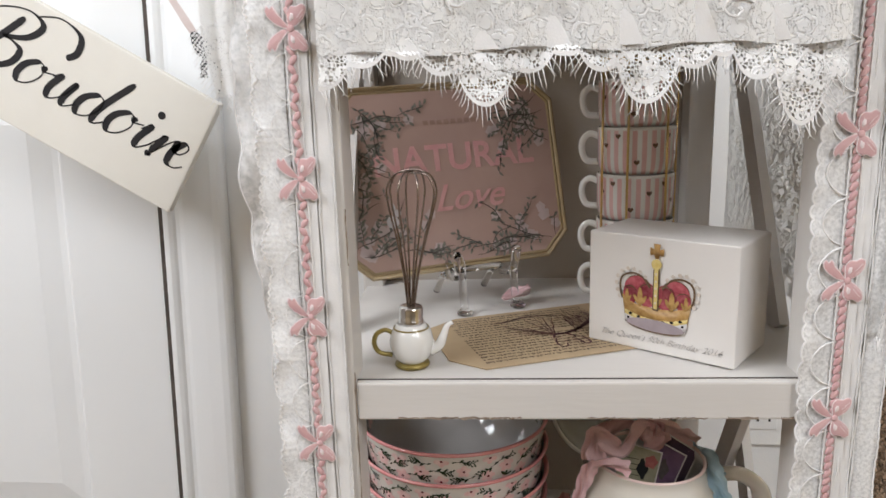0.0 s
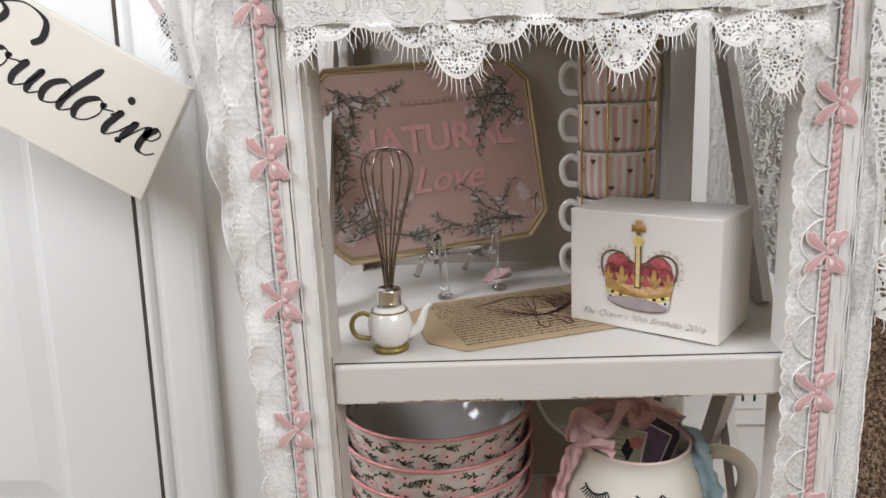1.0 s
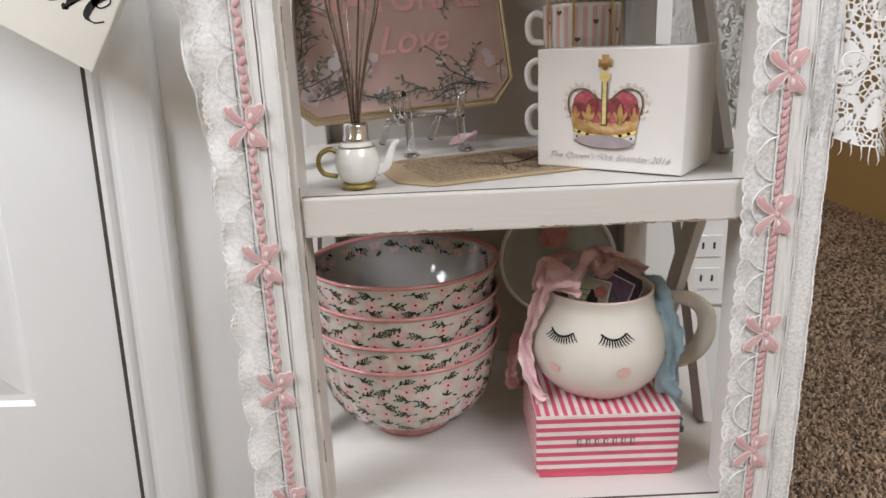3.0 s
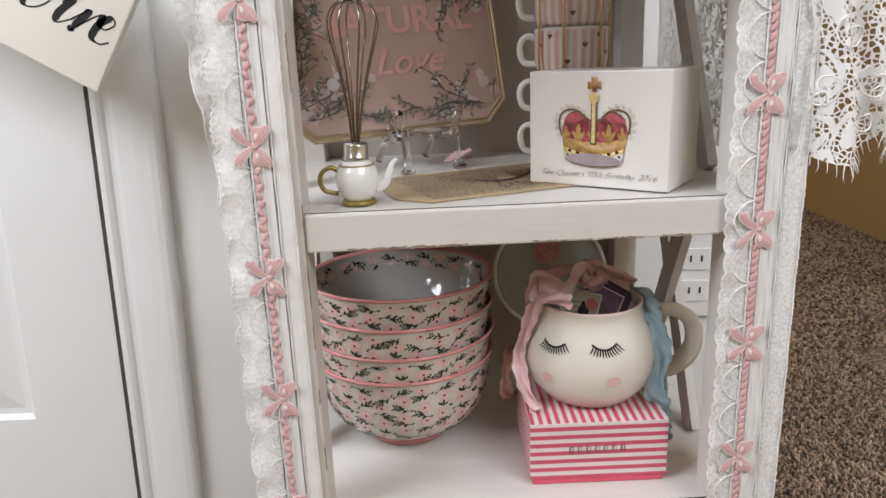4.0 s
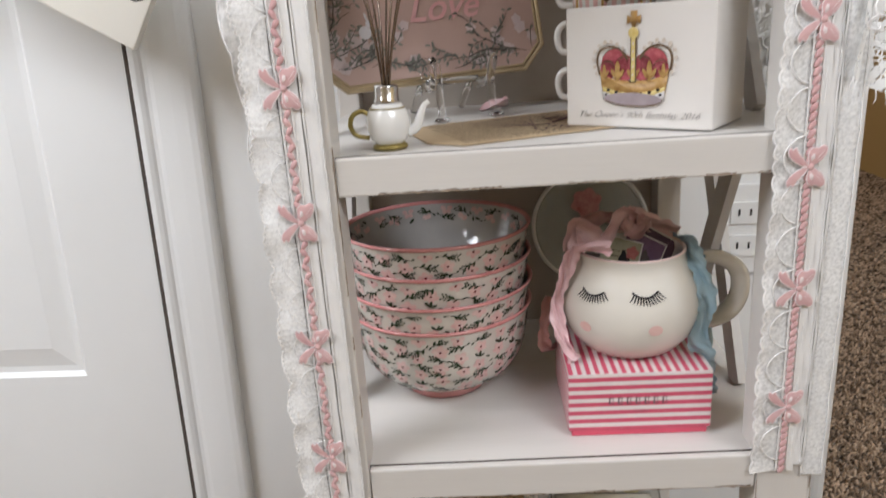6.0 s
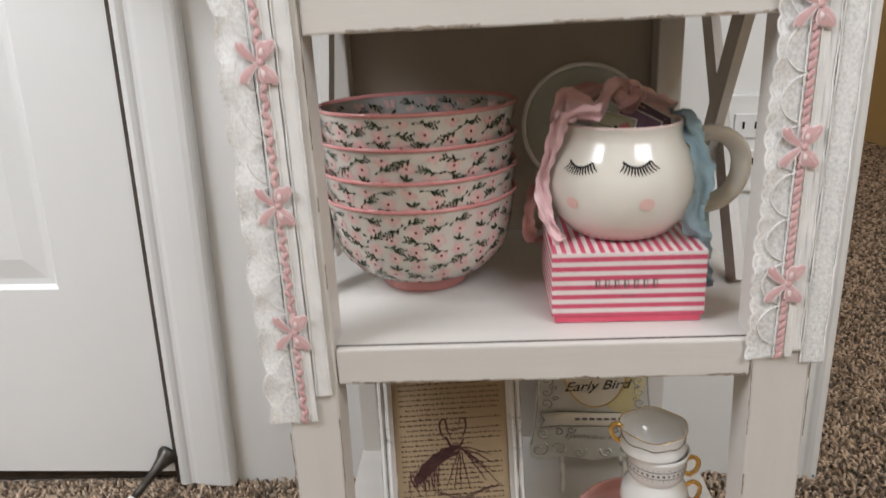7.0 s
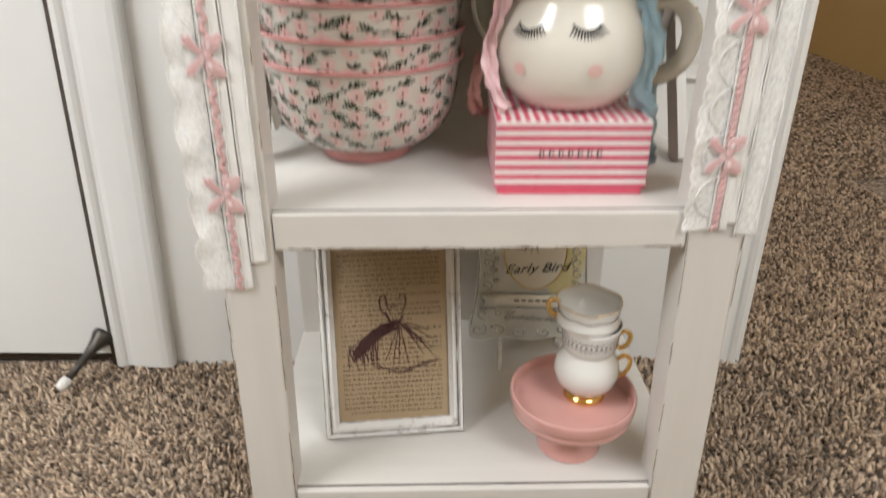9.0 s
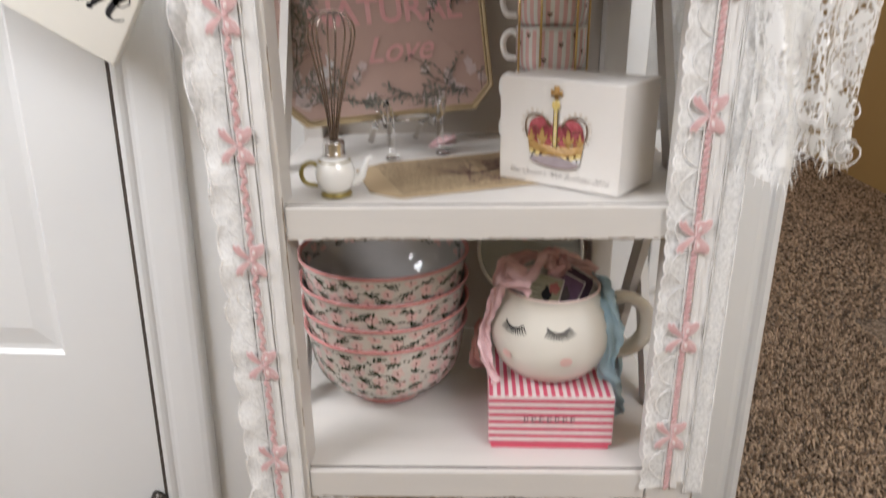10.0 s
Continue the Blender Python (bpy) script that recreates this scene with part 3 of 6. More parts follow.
# ---- middle tier: bowls, box and mug ----
BOWL = [(0.0, 0.004), (0.030, 0.004), (0.034, 0.0), (0.0375, 0.0), (0.0374, 0.0095), (0.0450, 0.0112), (0.0540, 0.0152), (0.0622, 0.0212), (0.0692, 0.0292), (0.0744, 0.0385), (0.0777, 0.0510), (0.0800, 0.0645), (0.0818, 0.0770), (0.0834, 0.0858), (0.0840, 0.0880)]
BOWL_IN = [(0.0838, 0.0888), (0.0818, 0.0862), (0.0785, 0.0735), (0.0735, 0.058), (0.066, 0.042), (0.054, 0.027), (0.036, 0.0165), (0.0, 0.013)]


def on_profile(profile, z):
    for (r0, z0), (r1, z1) in zip(profile, profile[1:]):
        if min(z0, z1) <= z <= max(z0, z1) and z0 != z1:
            return r0 + (r1 - r0) * (z - z0) / (z1 - z0)
    return profile[-1][0]


def wrap(pair, profile, lift):
    """A flat pattern (angle times radius, height) laid round a turned surface."""
    out = []
    for x, y, z in pair[0]:
        r = on_profile(profile, z) + lift - y
        a = x / 0.075
        out.append((r * math.sin(a), -r * math.cos(a), z))
    return out, pair[1]


def bowl_pattern(seed):
    """Five-petalled flowers in staggered rows, with branched sprigs and loose leaves between."""
    rnd = random.Random(seed)
    leaves, petals, dots = [], [], []

    def leaf(x, z, a, size, sx):
        leaves.append(blob(x + sx * 0.5 * size * math.cos(a), z + 0.5 * size * math.sin(a), 0.52 * size * (sx if abs(math.cos(a)) > 0.7 else 1), 0.15 * size + 0.0002, a, 0.0001, 8))

    def sprig(x, z, a, size, sx):
        pts = []
        for k in range(6):
            b = a + 0.28 * math.sin(1.9 * k)
            pts.append((x, z))
            x, z = x + sx * math.cos(b) * size / 5, z + math.sin(b) * size / 5
        leaves.append(stroke(pts, 0.0009, 0.0001))
        for k, (px, pz) in enumerate(pts[1:], 1):
            side = 1 if k % 2 else -1
            for q in ((side,) if k < 3 else (side, -side)):
                b = a + q * rnd.uniform(0.65, 0.95)
                if k < 4:
                    leaf(px, pz, b, rnd.uniform(0.0040, 0.0056), sx)
                else:
                    ex, ez = px + sx * 0.0036 * math.cos(b), pz + 0.0036 * math.sin(b)
                    leaves.append(stroke([(px, pz), (ex, ez)], 0.0008, 0.0001, False))
                    leaves.append(blob(ex, ez, 0.0009 * sx, 0.0009, 0, 0.0001, 7))
        leaf(pts[0][0], pts[0][1], a + math.pi + 0.5, 0.0036, sx)

    length = 2 * math.pi * 0.075
    for n, z in enumerate((0.0800, 0.0712, 0.0624, 0.0536, 0.0448, 0.0360, 0.0275, 0.0195)):
        k = (28, 28, 28, 28, 26, 26, 22, 18)[n]
        for i in range(k):
            x = length * i / k + rnd.uniform(-0.0022, 0.0022)
            zz = z + rnd.uniform(-0.0022, 0.0022)
            sx = 0.075 / on_profile(BOWL, zz)
            if (i + n) % 2:
                a0, k_ = rnd.random() * 6, rnd.uniform(0.84, 1.04)
                for q in range(5):
                    a = a0 + q * 2 * math.pi / 5
                    petals.append(blob(x + 0.0040 * k_ * sx * math.cos(a), zz + 0.0040 * k_ * math.sin(a), 0.0034 * k_ * sx, 0.0027 * k_, a, 0.00005 + 0.00001 * q, 9))
                dots.append(blob(x, zz, 0.0012 * sx, 0.0011, 0, 0.0002, 8))
            elif rnd.random() < 0.74:
                a = rnd.choice((0.30, -0.35, 2.85, 3.5)) + rnd.uniform(-0.25, 0.25)
                size = rnd.uniform(0.0125, 0.0150)
                sprig(x - 0.5 * size * sx * math.cos(a), zz - 0.5 * size * math.sin(a), a, size, sx)
            else:
                for b in (0.5, 1.25, 2.3):
                    leaf(x, zz - 0.002, b + rnd.uniform(-0.2, 0.2), rnd.uniform(0.0055, 0.0075), sx)
                leaf(x + 0.006 * sx, zz - 0.003, rnd.uniform(-0.6, 0.6), 0.0048, sx)
    return leaves, petals, dots


def clip_low(pairs, lo, hi):
    return [p for p in pairs if all(lo < v[2] < hi for v in p[0])]


def bowl(m, first=None):
    b = thing("floral_bowl", m, "white ceramic bowl with pink flowers and dark sprigs, stacked", "bowl", "stack of bowls")
    part("outer_wall", lathe(BOWL, 72), BOWL_WHITE, b)
    part("inner_wall", lathe(BOWL_IN, 72), BOWL_INNER_SHADED, b, "plain off-white glazed inside, coloured greyer for the shade")
    rim = [(0.0815, 0.0862), (0.0836, 0.0893), (0.0851, 0.0893), (0.0858, 0.0883), (0.0855, 0.0868), (0.0840, 0.0856), (0.0832, 0.0856)]
    part("rim", lathe(rim, 72), PINK_GLAZE, b, "pink glazed rim")
    part("foot", lathe([(0.033, -0.0002), (0.0383, -0.0003), (0.0392, 0.002), (0.0382, 0.006), (0.0388, 0.0102), (0.0365, 0.0106)], 48), PINK_GLAZE, b, "pink glazed foot ring")
    leaves, petals, dots = bowl_pattern(7)
    for name, pairs, mat, lift in (("flower_pattern", petals, PETAL_INK, 0.0004), ("leaf_pattern", leaves, LEAF_INK, 0.0006), ("flower_centre", dots, RED_DOT, 0.0007)):
        pairs = clip_low(pairs, 0.0125, 0.0840)
        part(name, merge(*[wrap(p, BOWL, lift) for p in pairs]), mat, b)
    inside = [(r, z) for r, z in reversed(BOWL_IN)]
    for name, pairs, mat, lift in (("inner_flower", petals, PETAL_INK, -0.0005), ("inner_leaves", leaves, LEAF_INK, -0.0007)):
        pairs = clip_low(pairs, 0.068, 0.0845)
        v, f = merge(*[wrap(([(x, 0, z) for x, y, z in p[0]], p[1]), inside, lift) for p in pairs])
        part(name, (v, f), mat, b)
    return b


BOWL_SIZE = Matrix.Diagonal((1.012, 1.012, 0.975, 1))
first_bowl = bowl(pose(0.009, 0.680, S2 + 0.001, 0, 0, 0) @ BOWL_SIZE)
for k in (1, 2, 3):
    copy_thing(first_bowl, pose(0.008 + 0.001 * (k % 2), 0.679, S2 + 0.001 + 0.0258 * k, 0.25 * k, 0, (37, 101, 163)[k - 1]) @ BOWL_SIZE)

# striped gift box
HOT_PINK = (0.62, 0.095, 0.165)
PALE = (0.76, 0.68, 0.67)
STRIPE_H = stripes_mat("pink and white bands", 2, 0.0076, HOT_PINK, PALE, 0.5, 0.35)
STRIPE_V = stripes_mat("pink and white slanted stripes", 0, 0.0072, HOT_PINK, PALE, 0.5)
SOLID_PINK = noisy("hot pink card", (0.68, 0.085, 0.15), (0.75, 0.12, 0.19), 30, 0.45, 0, 0.08, 250)
box = thing("striped_gift_box", pose(0.1725, 0.566, S2 + 0.0006, 0, 0, -1.0), "pink and white striped card gift box on the shelf", "gift box")
part("base", block(-0.0555, 0.0555, 0.0012, 0.0998, 0, 0.03, 0.0008), SOLID_PINK, box, "plain hot pink base")
part("lid", block(-0.058, 0.058, 0, 0.101, 0.0055, 0.0575, 0.0008), STRIPE_H, box)
part("lid_top", block(-0.0575, 0.0575, 0.0005, 0.1005, 0.0572, 0.0580, 0.0003), STRIPE_V, box)
GREY_INK = noisy("grey printed ink", (0.10, 0.08, 0.085), (0.17, 0.14, 0.145), 200, 0.6)
bars = [stroke([(-0.0245 + 0.0072 * i + d, 0.0295), (-0.0245 + 0.0072 * i + d, 0.0355)], w, 0.0004, False) for i in range(7) for d, w in ((0.0, 0.0011), (0.0026, 0.0005))] + [stroke([(-0.0252 + 0.0072 * i, z), (-0.0252 + 0.0072 * i + 0.0042, z)], 0.0005, 0.0004, False) for i in range(7) for z in (0.0296, 0.0354)]
part("brand_mark", merge(*bars), GREY_INK, box, "row of plain grey bars")
part("small_mark", merge(stroke([(-0.0055, 0.0225), (0.0065, 0.0228)], 0.0012, 0.0004)), GREY_INK, box)

# mug with closed eyes
MUG = [(0.0, 0.002), (0.028, 0.0), (0.0335, 0.001), (0.0440, 0.008), (0.0525, 0.020), (0.0572, 0.036), (0.0580, 0.050), (0.0560, 0.064), (0.0510, 0.077), (0.0468, 0.085), (0.0452, 0.090), (0.0452, 0.0945), (0.0458, 0.0975)]
MUG_IN = [(0.0440, 0.0985), (0.0425, 0.0965), (0.0425, 0.089), (0.050, 0.072), (0.054, 0.052), (0.050, 0.030), (0.038, 0.014), (0.0, 0.009)]
mug = thing("face_mug", pose(0.1755, 0.622, S2 + 0.0592, 0, 0, -6) @ Matrix.Diagonal((1, 1, 0.91, 1)), "round cream mug with painted eyelashes and cheeks, on striped box", "mug")
part("body", lathe(MUG, 64), CREAM_GLAZE, mug)
part("inside", lathe(MUG_IN, 64), WHITE_GLAZE, mug)
part("rim", lathe([(0.0425, 0.0965), (0.0436, 0.0988), (0.0448, 0.0988), (0.0455, 0.0970), (0.0449, 0.0945)], 64), noisy("blush pink rim glaze", (0.72, 0.55, 0.51), (0.76, 0.60, 0.56), 60, 0.2), mug, "pale pink rim")
hp = smooth_line([(0.046, 0, 0.074), (0.060, 0, 0.0845), (0.076, 0, 0.0835), (0.0885, 0, 0.071), (0.0905, 0, 0.051), (0.083, 0, 0.033), (0.068, 0, 0.0235), (0.050, 0, 0.026)], 8)
part("handle", tube([Vector((x, y, z)) for x, y, z in hp], 0.0064, 14, flat=1.3), CREAM_GLAZE, mug)
v, f = lathe([(0.030, 0.0004), (0.0355, 0.0012), (0.0400, 0.0045), (0.0415, 0.0062)], 168)
part("beaded_base", ([(x * (1 + 0.018 * math.cos(42 * math.atan2(y, x))), y * (1 + 0.018 * math.cos(42 * math.atan2(y, x))), z) for x, y, z in v], f), noisy("blush tinted glaze", (0.72, 0.56, 0.52), (0.76, 0.63, 0.58), 60, 0.18, coat=0.3), mug, "blush tinted fluted base")


def wrap_mug(pair, lift):
    out = []
    for x, y, z in pair[0]:
        r = on_profile(MUG[2:], z) + lift
        a = x / 0.056
        out.append((r * math.sin(a), -r * math.cos(a), z))
    return out, pair[1]


for cx, mirror in ((-0.0385, -1), (0.0062, 1)):
    arc = [(cx + 0.0108 * t, (0.0714 if cx < 0 else 0.0730) + 0.0046 * t * t - 0.004) for t in [k / 6 - 1 for k in range(13)]]
    lash = [stroke(arc, 0.0017, 0, False)]
    for k in range(1, 13):
        x, z = arc[k]
        t = k / 6 - 1
        lash.append(stroke([(x, z), (x + 0.0026 * t + 0.0004 * mirror, z - 0.0040), (x + 0.0056 * t + 0.0010 * mirror, z - 0.0066)], [0.0013, 0.0012, 0.0005], 0, False))
    part("eyelash", merge(*[wrap_mug(p, 0.0004) for p in lash]), INK, mug, "black painted eyelashes")
BLUSH = noisy("blush pink paint", (0.74, 0.46, 0.43), (0.77, 0.55, 0.51), 150, 0.3)
for cx, cz in ((-0.0425, 0.0372), (0.0135, 0.0395)):
    part("cheek", wrap_mug(blob(cx, cz, 0.0056, 0.0050, 0, 0, 20), 0.0010), BLUSH, mug, "round pink blushed cheek")


def ruffle(points, width, seed, across=7, crumple=0.0025):
    """A soft folded ribbon along a line."""
    rnd = random.Random(seed)
    line = smooth_line(points, 9)
    rows = []
    ph = rnd.random() * 6
    for i, q in enumerate(line):
        d = (line[min(i + 1, len(line) - 1)] - line[max(i - 1, 0)]).normalized()
        t = 0.35 * math.sin(i * 0.16 + ph) + 0.12 * math.sin(i * 0.53 + 2 * ph)
        s = d.cross(Vector((t, -1, 0.25 * math.cos(i * 0.2 + ph))))
        s = s.normalized() if s.length > 1e-4 else Vector((1, 0, 0))
        up = s.cross(d)
        w = width * (0.85 + 0.16 * math.sin(i * 0.31 + ph * 2) + 0.10 * math.sin(i * 1.1 + ph))
        rows.append([q + s * w * (k / (across - 1) - 0.5) + up * crumple * (0.6 * math.cos(2.6 * math.pi * k / (across - 1) + 0.12 * i + ph) + 0.35 * math.sin(i * 0.75 + 1.3 * k + ph) + 0.2 * math.sin(i * 1.7 + 2.1 * k)) for k in range(across)])
    return sheet(rows)


for label, mat, pts, w, sd in (
    ("pink satin ribbon tied at the rim", PINK_SATIN, [(-0.020, -0.046, 0.112), (-0.040, -0.036, 0.110), (-0.050, -0.028, 0.098), (-0.056, -0.024, 0.075), (-0.0625, -0.020, 0.050), (-0.060, -0.030, 0.026), (-0.052, -0.040, 0.008), (-0.048, -0.042, 0.003)], 0.0125, 1),
    ("pink satin ribbon tied at the rim", PINK_SATIN, [(-0.046, -0.020, 0.100), (-0.036, 0.004, 0.118), (-0.014, 0.012, 0.121), (-0.002, -0.004, 0.118), (0.008, 0.014, 0.122), (0.024, 0.022, 0.110), (0.040, 0.020, 0.100)], 0.020, 2),
    ("pink satin ribbon tied at the rim", PINK_SATIN, [(-0.050, -0.010, 0.096), (-0.044, -0.006, 0.120), (-0.024, -0.010, 0.106), (-0.006, 0.0, 0.128), (0.004, 0.006, 0.112), (0.012, -0.002, 0.124)], 0.019, 6),
    ("blue satin ribbon hanging beside the handle", BLUE_SATIN, [(0.037, 0.026, 0.097), (0.0455, 0.010, 0.099), (0.0490, -0.012, 0.091), (0.054, -0.020, 0.078), (0.0585, -0.022, 0.056), (0.0575, -0.024, 0.036), (0.052, -0.028, 0.016), (0.060, -0.026, 0.000), (0.0645, -0.020, -0.020)], 0.0175, 3),
    ("blue satin ribbon hanging beside the handle", BLUE_SATIN, [(0.052, -0.010, 0.088), (0.060, 0.0, 0.060), (0.064, 0.006, 0.020), (0.0665, 0.004, -0.020), (0.068, 0.0, -0.045), (0.071, -0.004, -0.055)], 0.016, 4),
):
    single("ribbon", ruffle(pts, w, sd, 11, 0.0034), mat, label, "ribbon", mug.matrix_basis)
single("ribbon", ruffle([(0.112, 0.66, 0.470), (0.104, 0.64, 0.455), (0.102, 0.635, 0.440), (0.106, 0.645, 0.425), (0.116, 0.66, 0.420)], 0.012, 5), cloth_mat("brown pink ribbon", (0.42, 0.20, 0.18), (0.50, 0.27, 0.24)), "brownish pink ribbon loop behind the mug", "ribbon")
# cards in the mug
CARD_ROSE = noisy("printed rose red", (0.42, 0.10, 0.10), (0.55, 0.20, 0.18), 200, 0.6)
for n, (x, y, a, b, mat, label) in enumerate((
    (-0.026, -0.010, 14, 8, noisy("printed cream card", (0.36, 0.34, 0.22), (0.46, 0.43, 0.30), 90, 0.6, c3=(0.24, 0.28, 0.16), stain=0.08), "small cream printed gift card standing in the mug"),
    (-0.020, 0.002, 21, -4, noisy("mauve card", (0.16, 0.09, 0.17), (0.26, 0.16, 0.26), 60, 0.5, c3=(0.5, 0.4, 0.5), stain=0.03), "small mauve printed gift card standing in the mug"),
    (-0.012, 0.009, 22, -6, noisy("dark mauve card", (0.07, 0.04, 0.08), (0.14, 0.08, 0.13), 60, 0.5), "small dark purple gift card standing in the mug"),
)):
    card = single("gift_card", prism([(-0.017, 0.035), (0.017, 0.035), (0.017, 0.104 + 0.002 * n), (-0.017, 0.107 + 0.003 * n)], -0.0004, 0.0004), mat, label, "card", mug.matrix_basis @ pose(x, y, 0, -8, a, b), group="cards in the mug")
    card.data.shade_flat()
    part("white_edge", prism([(0.0168, 0.036), (0.0180, 0.036), (0.0180, 0.1048 + 0.002 * n), (-0.0178, 0.1079 + 0.003 * n), (-0.0178, 0.1068 + 0.003 * n), (0.0168, 0.1037 + 0.002 * n)], -0.0006, 0.0006), WHITE_CARD, card).data.shade_flat()
    marks = [stroke([(-0.012, 0.094 - 0.005 * q), (-0.001 + 0.004 * (q % 2), 0.094 - 0.005 * q)], 0.0016, 0.0008) for q in range(4)]
    part("printed_picture", merge(*marks, blob(0.004, 0.086, 0.0045, 0.009, 0.2, 0.0008, 14, 0.2, 4)), INK if n == 0 else GREY_INK, card)
    if n == 0:
        part("printed_rose", merge(blob(0.010, 0.094, 0.0055, 0.006, 0.2, 0.0009, 16, 0.15, 5)), CARD_ROSE, card)

# clear glass lid leaning against the back
lid = thing("glass_plate", pose(0.170, 0.790, S2 + 0.1185, 82, 0, -6) @ Matrix.Diagonal((0.88, 0.88, 1, 1)), "round clear glass plate standing on edge behind the mug", "glass plate")
part("disc", lathe([(0.0, 0.003), (0.055, 0.003), (0.062, 0.0045), (0.068, 0.0075), (0.0695, 0.0055), (0.064, 0.0015), (0.055, 0.0), (0.0, 0.0)], 56), MILKY, lid)

part("rim", tube([(0.0685 * math.cos(2 * math.pi * k / 56), 0.0685 * math.sin(2 * math.pi * k / 56), 0.006) for k in range(56)], 0.0028, 7, True), WHITE_GLAZE, lid, "white edge line")
rose_outline = blob(-0.004, 0.030, 0.0175, 0.0160, 0.3, 0.0, 36, 0.10, 6)
part("painted_rose", ([(x, z, 0.0092) for x, y, z in rose_outline[0]], rose_outline[1]), noisy("dusty rose paint", (0.46, 0.17, 0.18), (0.64, 0.36, 0.36), 160, 0.3), lid, "dusty pink painted rose")
part("stand", block(-0.03, 0.03, -0.142, -0.062, 0.0, 0.008, 0.002), CLEAR, lid)

pom = []
rnd = random.Random(17)
for k in range(26):
    a, e = rnd.uniform(0, 6.28), rnd.uniform(-0.4, 1.4)
    q = Vector((math.cos(a) * math.cos(e), math.sin(a) * math.cos(e), math.sin(e))) * 0.012
    s_ = q.orthogonal().normalized() * 0.009
    t_ = q.cross(s_).normalized() * 0.007
    pom.append(([q * 0.4, q + s_, q * 1.5 + t_ * 0.6, q - s_, q + t_], [(0, 1, 2, 3), (0, 1, 4, 3)]))
single("fabric_rosette", merge(*pom), cloth_mat("rose red fabric", (0.62, 0.33, 0.36), (0.72, 0.44, 0.46)), "dusty pink gathered fabric rosette above the mug", "rosette", mug.matrix_basis @ pose(0.0, 0.012, 0.118) @ Matrix.Diagonal((0.8, 0.8, 0.8, 1)))

# ---- lower tier ----
SHABBY = noisy("white distressed paint", (0.70, 0.69, 0.68), (0.78, 0.77, 0.76), 14, 0.5, 0, 0.3, 160, (0.34, 0.32, 0.31), 0.13, stretch=(1, 1, 1))


SHABBY_DARK = noisy("dark rubbed wood", (0.16, 0.14, 0.13), (0.30, 0.27, 0.25), 80, 0.7)


def page_lines(w, z0, z1, pitch, seed, height=0.0018):
    """Rows of small bars for print that is too small to read."""
    rnd = random.Random(seed)
    out, z = [], z1
    while z > z0:
        x = -w / 2 + (0.006 if rnd.random() < 0.15 else 0)
        end = w / 2 if rnd.random() > 0.15 else rnd.uniform(0, w / 2)
        while x < end:
            k = rnd.uniform(0.0018, 0.0075)
            k = min(k, end - x)
            n = max(1, int(k / 0.0012))
            for i in range(n):
                h = height * rnd.choice((0.45, 0.5, 0.55, 0.8))
                a = x + k * i / n
                out.append(([(a, -0.0002, z), (a + k / n * 0.72, -0.0002, z), (a + k / n * 0.72, -0.0002, z + h), (a, -0.0002, z + h)], [(0, 1, 2, 3)]))
            x += k + 0.0011
        z -= pitch
    return merge(*out)


def wobble(points, seed, amount=0.0006, steps=5):
    rnd = random.Random(seed)
    line = smooth_line([(x, 0, z) for x, z in points], steps)
    return [(q.x + rnd.uniform(-amount, amount), q.z + rnd.uniform(-amount, amount)) for q in line]


def dress_drawing(seed=1, sweep=9):
    """An ink sketch: two loops, a dark bodice sweep and thin trailing lines."""
    rnd = random.Random(seed)
    s = []
    s.append(stroke(wobble([(-0.004, 0.018), (-0.010, 0.024), (-0.010, 0.034), (-0.006, 0.036), (-0.005, 0.028), (-0.002, 0.020)], 1, 0.0003), 0.0016))
    s.append(stroke(wobble([(0.006, 0.018), (0.010, 0.026), (0.011, 0.034), (0.007, 0.036), (0.004, 0.030)], 2, 0.0003), 0.0013))
    s.append(stroke(wobble([(-0.006, 0.029), (0.001, 0.026), (0.008, 0.029)], 3, 0.0002), 0.0009))
    s.append(stroke(wobble([(-0.006, 0.022), (-0.003, 0.014), (0.004, 0.012), (0.009, 0.020)], 4, 0.0003), 0.0022))
    for k in range(sweep):
        o = k * 0.0009
        s.append(stroke(wobble([(0.004, 0.014 - o), (-0.010, 0.010 - 1.2 * o), (-0.024, 0.000 - 1.6 * o), (-0.034, -0.012 - 1.2 * o)], 10 + k, 0.0007), 0.0024))
    for k in range(16):
        x = -0.036 + 0.0016 * k
        s.append(stroke(wobble([(x, -0.006 + 0.0009 * k), (x - 0.002, -0.014), (x + rnd.uniform(-0.003, 0.003), -0.018 - rnd.uniform(0, 0.012))], 30 + k, 0.0006), 0.0008))
    for k, (x, z) in enumerate(((0.030, -0.010), (0.034, -0.004), (0.026, -0.018), (0.020, -0.006), (0.036, -0.020), (0.004, -0.024), (-0.002, -0.026), (0.012, -0.024), (-0.008, -0.022), (0.031, 0.004))):
        s.append(stroke(wobble([(0.005, 0.012), (0.4 * x + 0.003, 0.4 * z + 0.008), (x, z)], 60 + k, 0.0006), 0.0008))
    for k in range(4):
        s.append(stroke(wobble([(-0.018, -0.026 + 0.001 * k), (0.006, -0.029 - 0.001 * k), (0.024, -0.025), (0.037, -0.022)], 80 + k, 0.0012), 0.0006))
    return merge(*s)


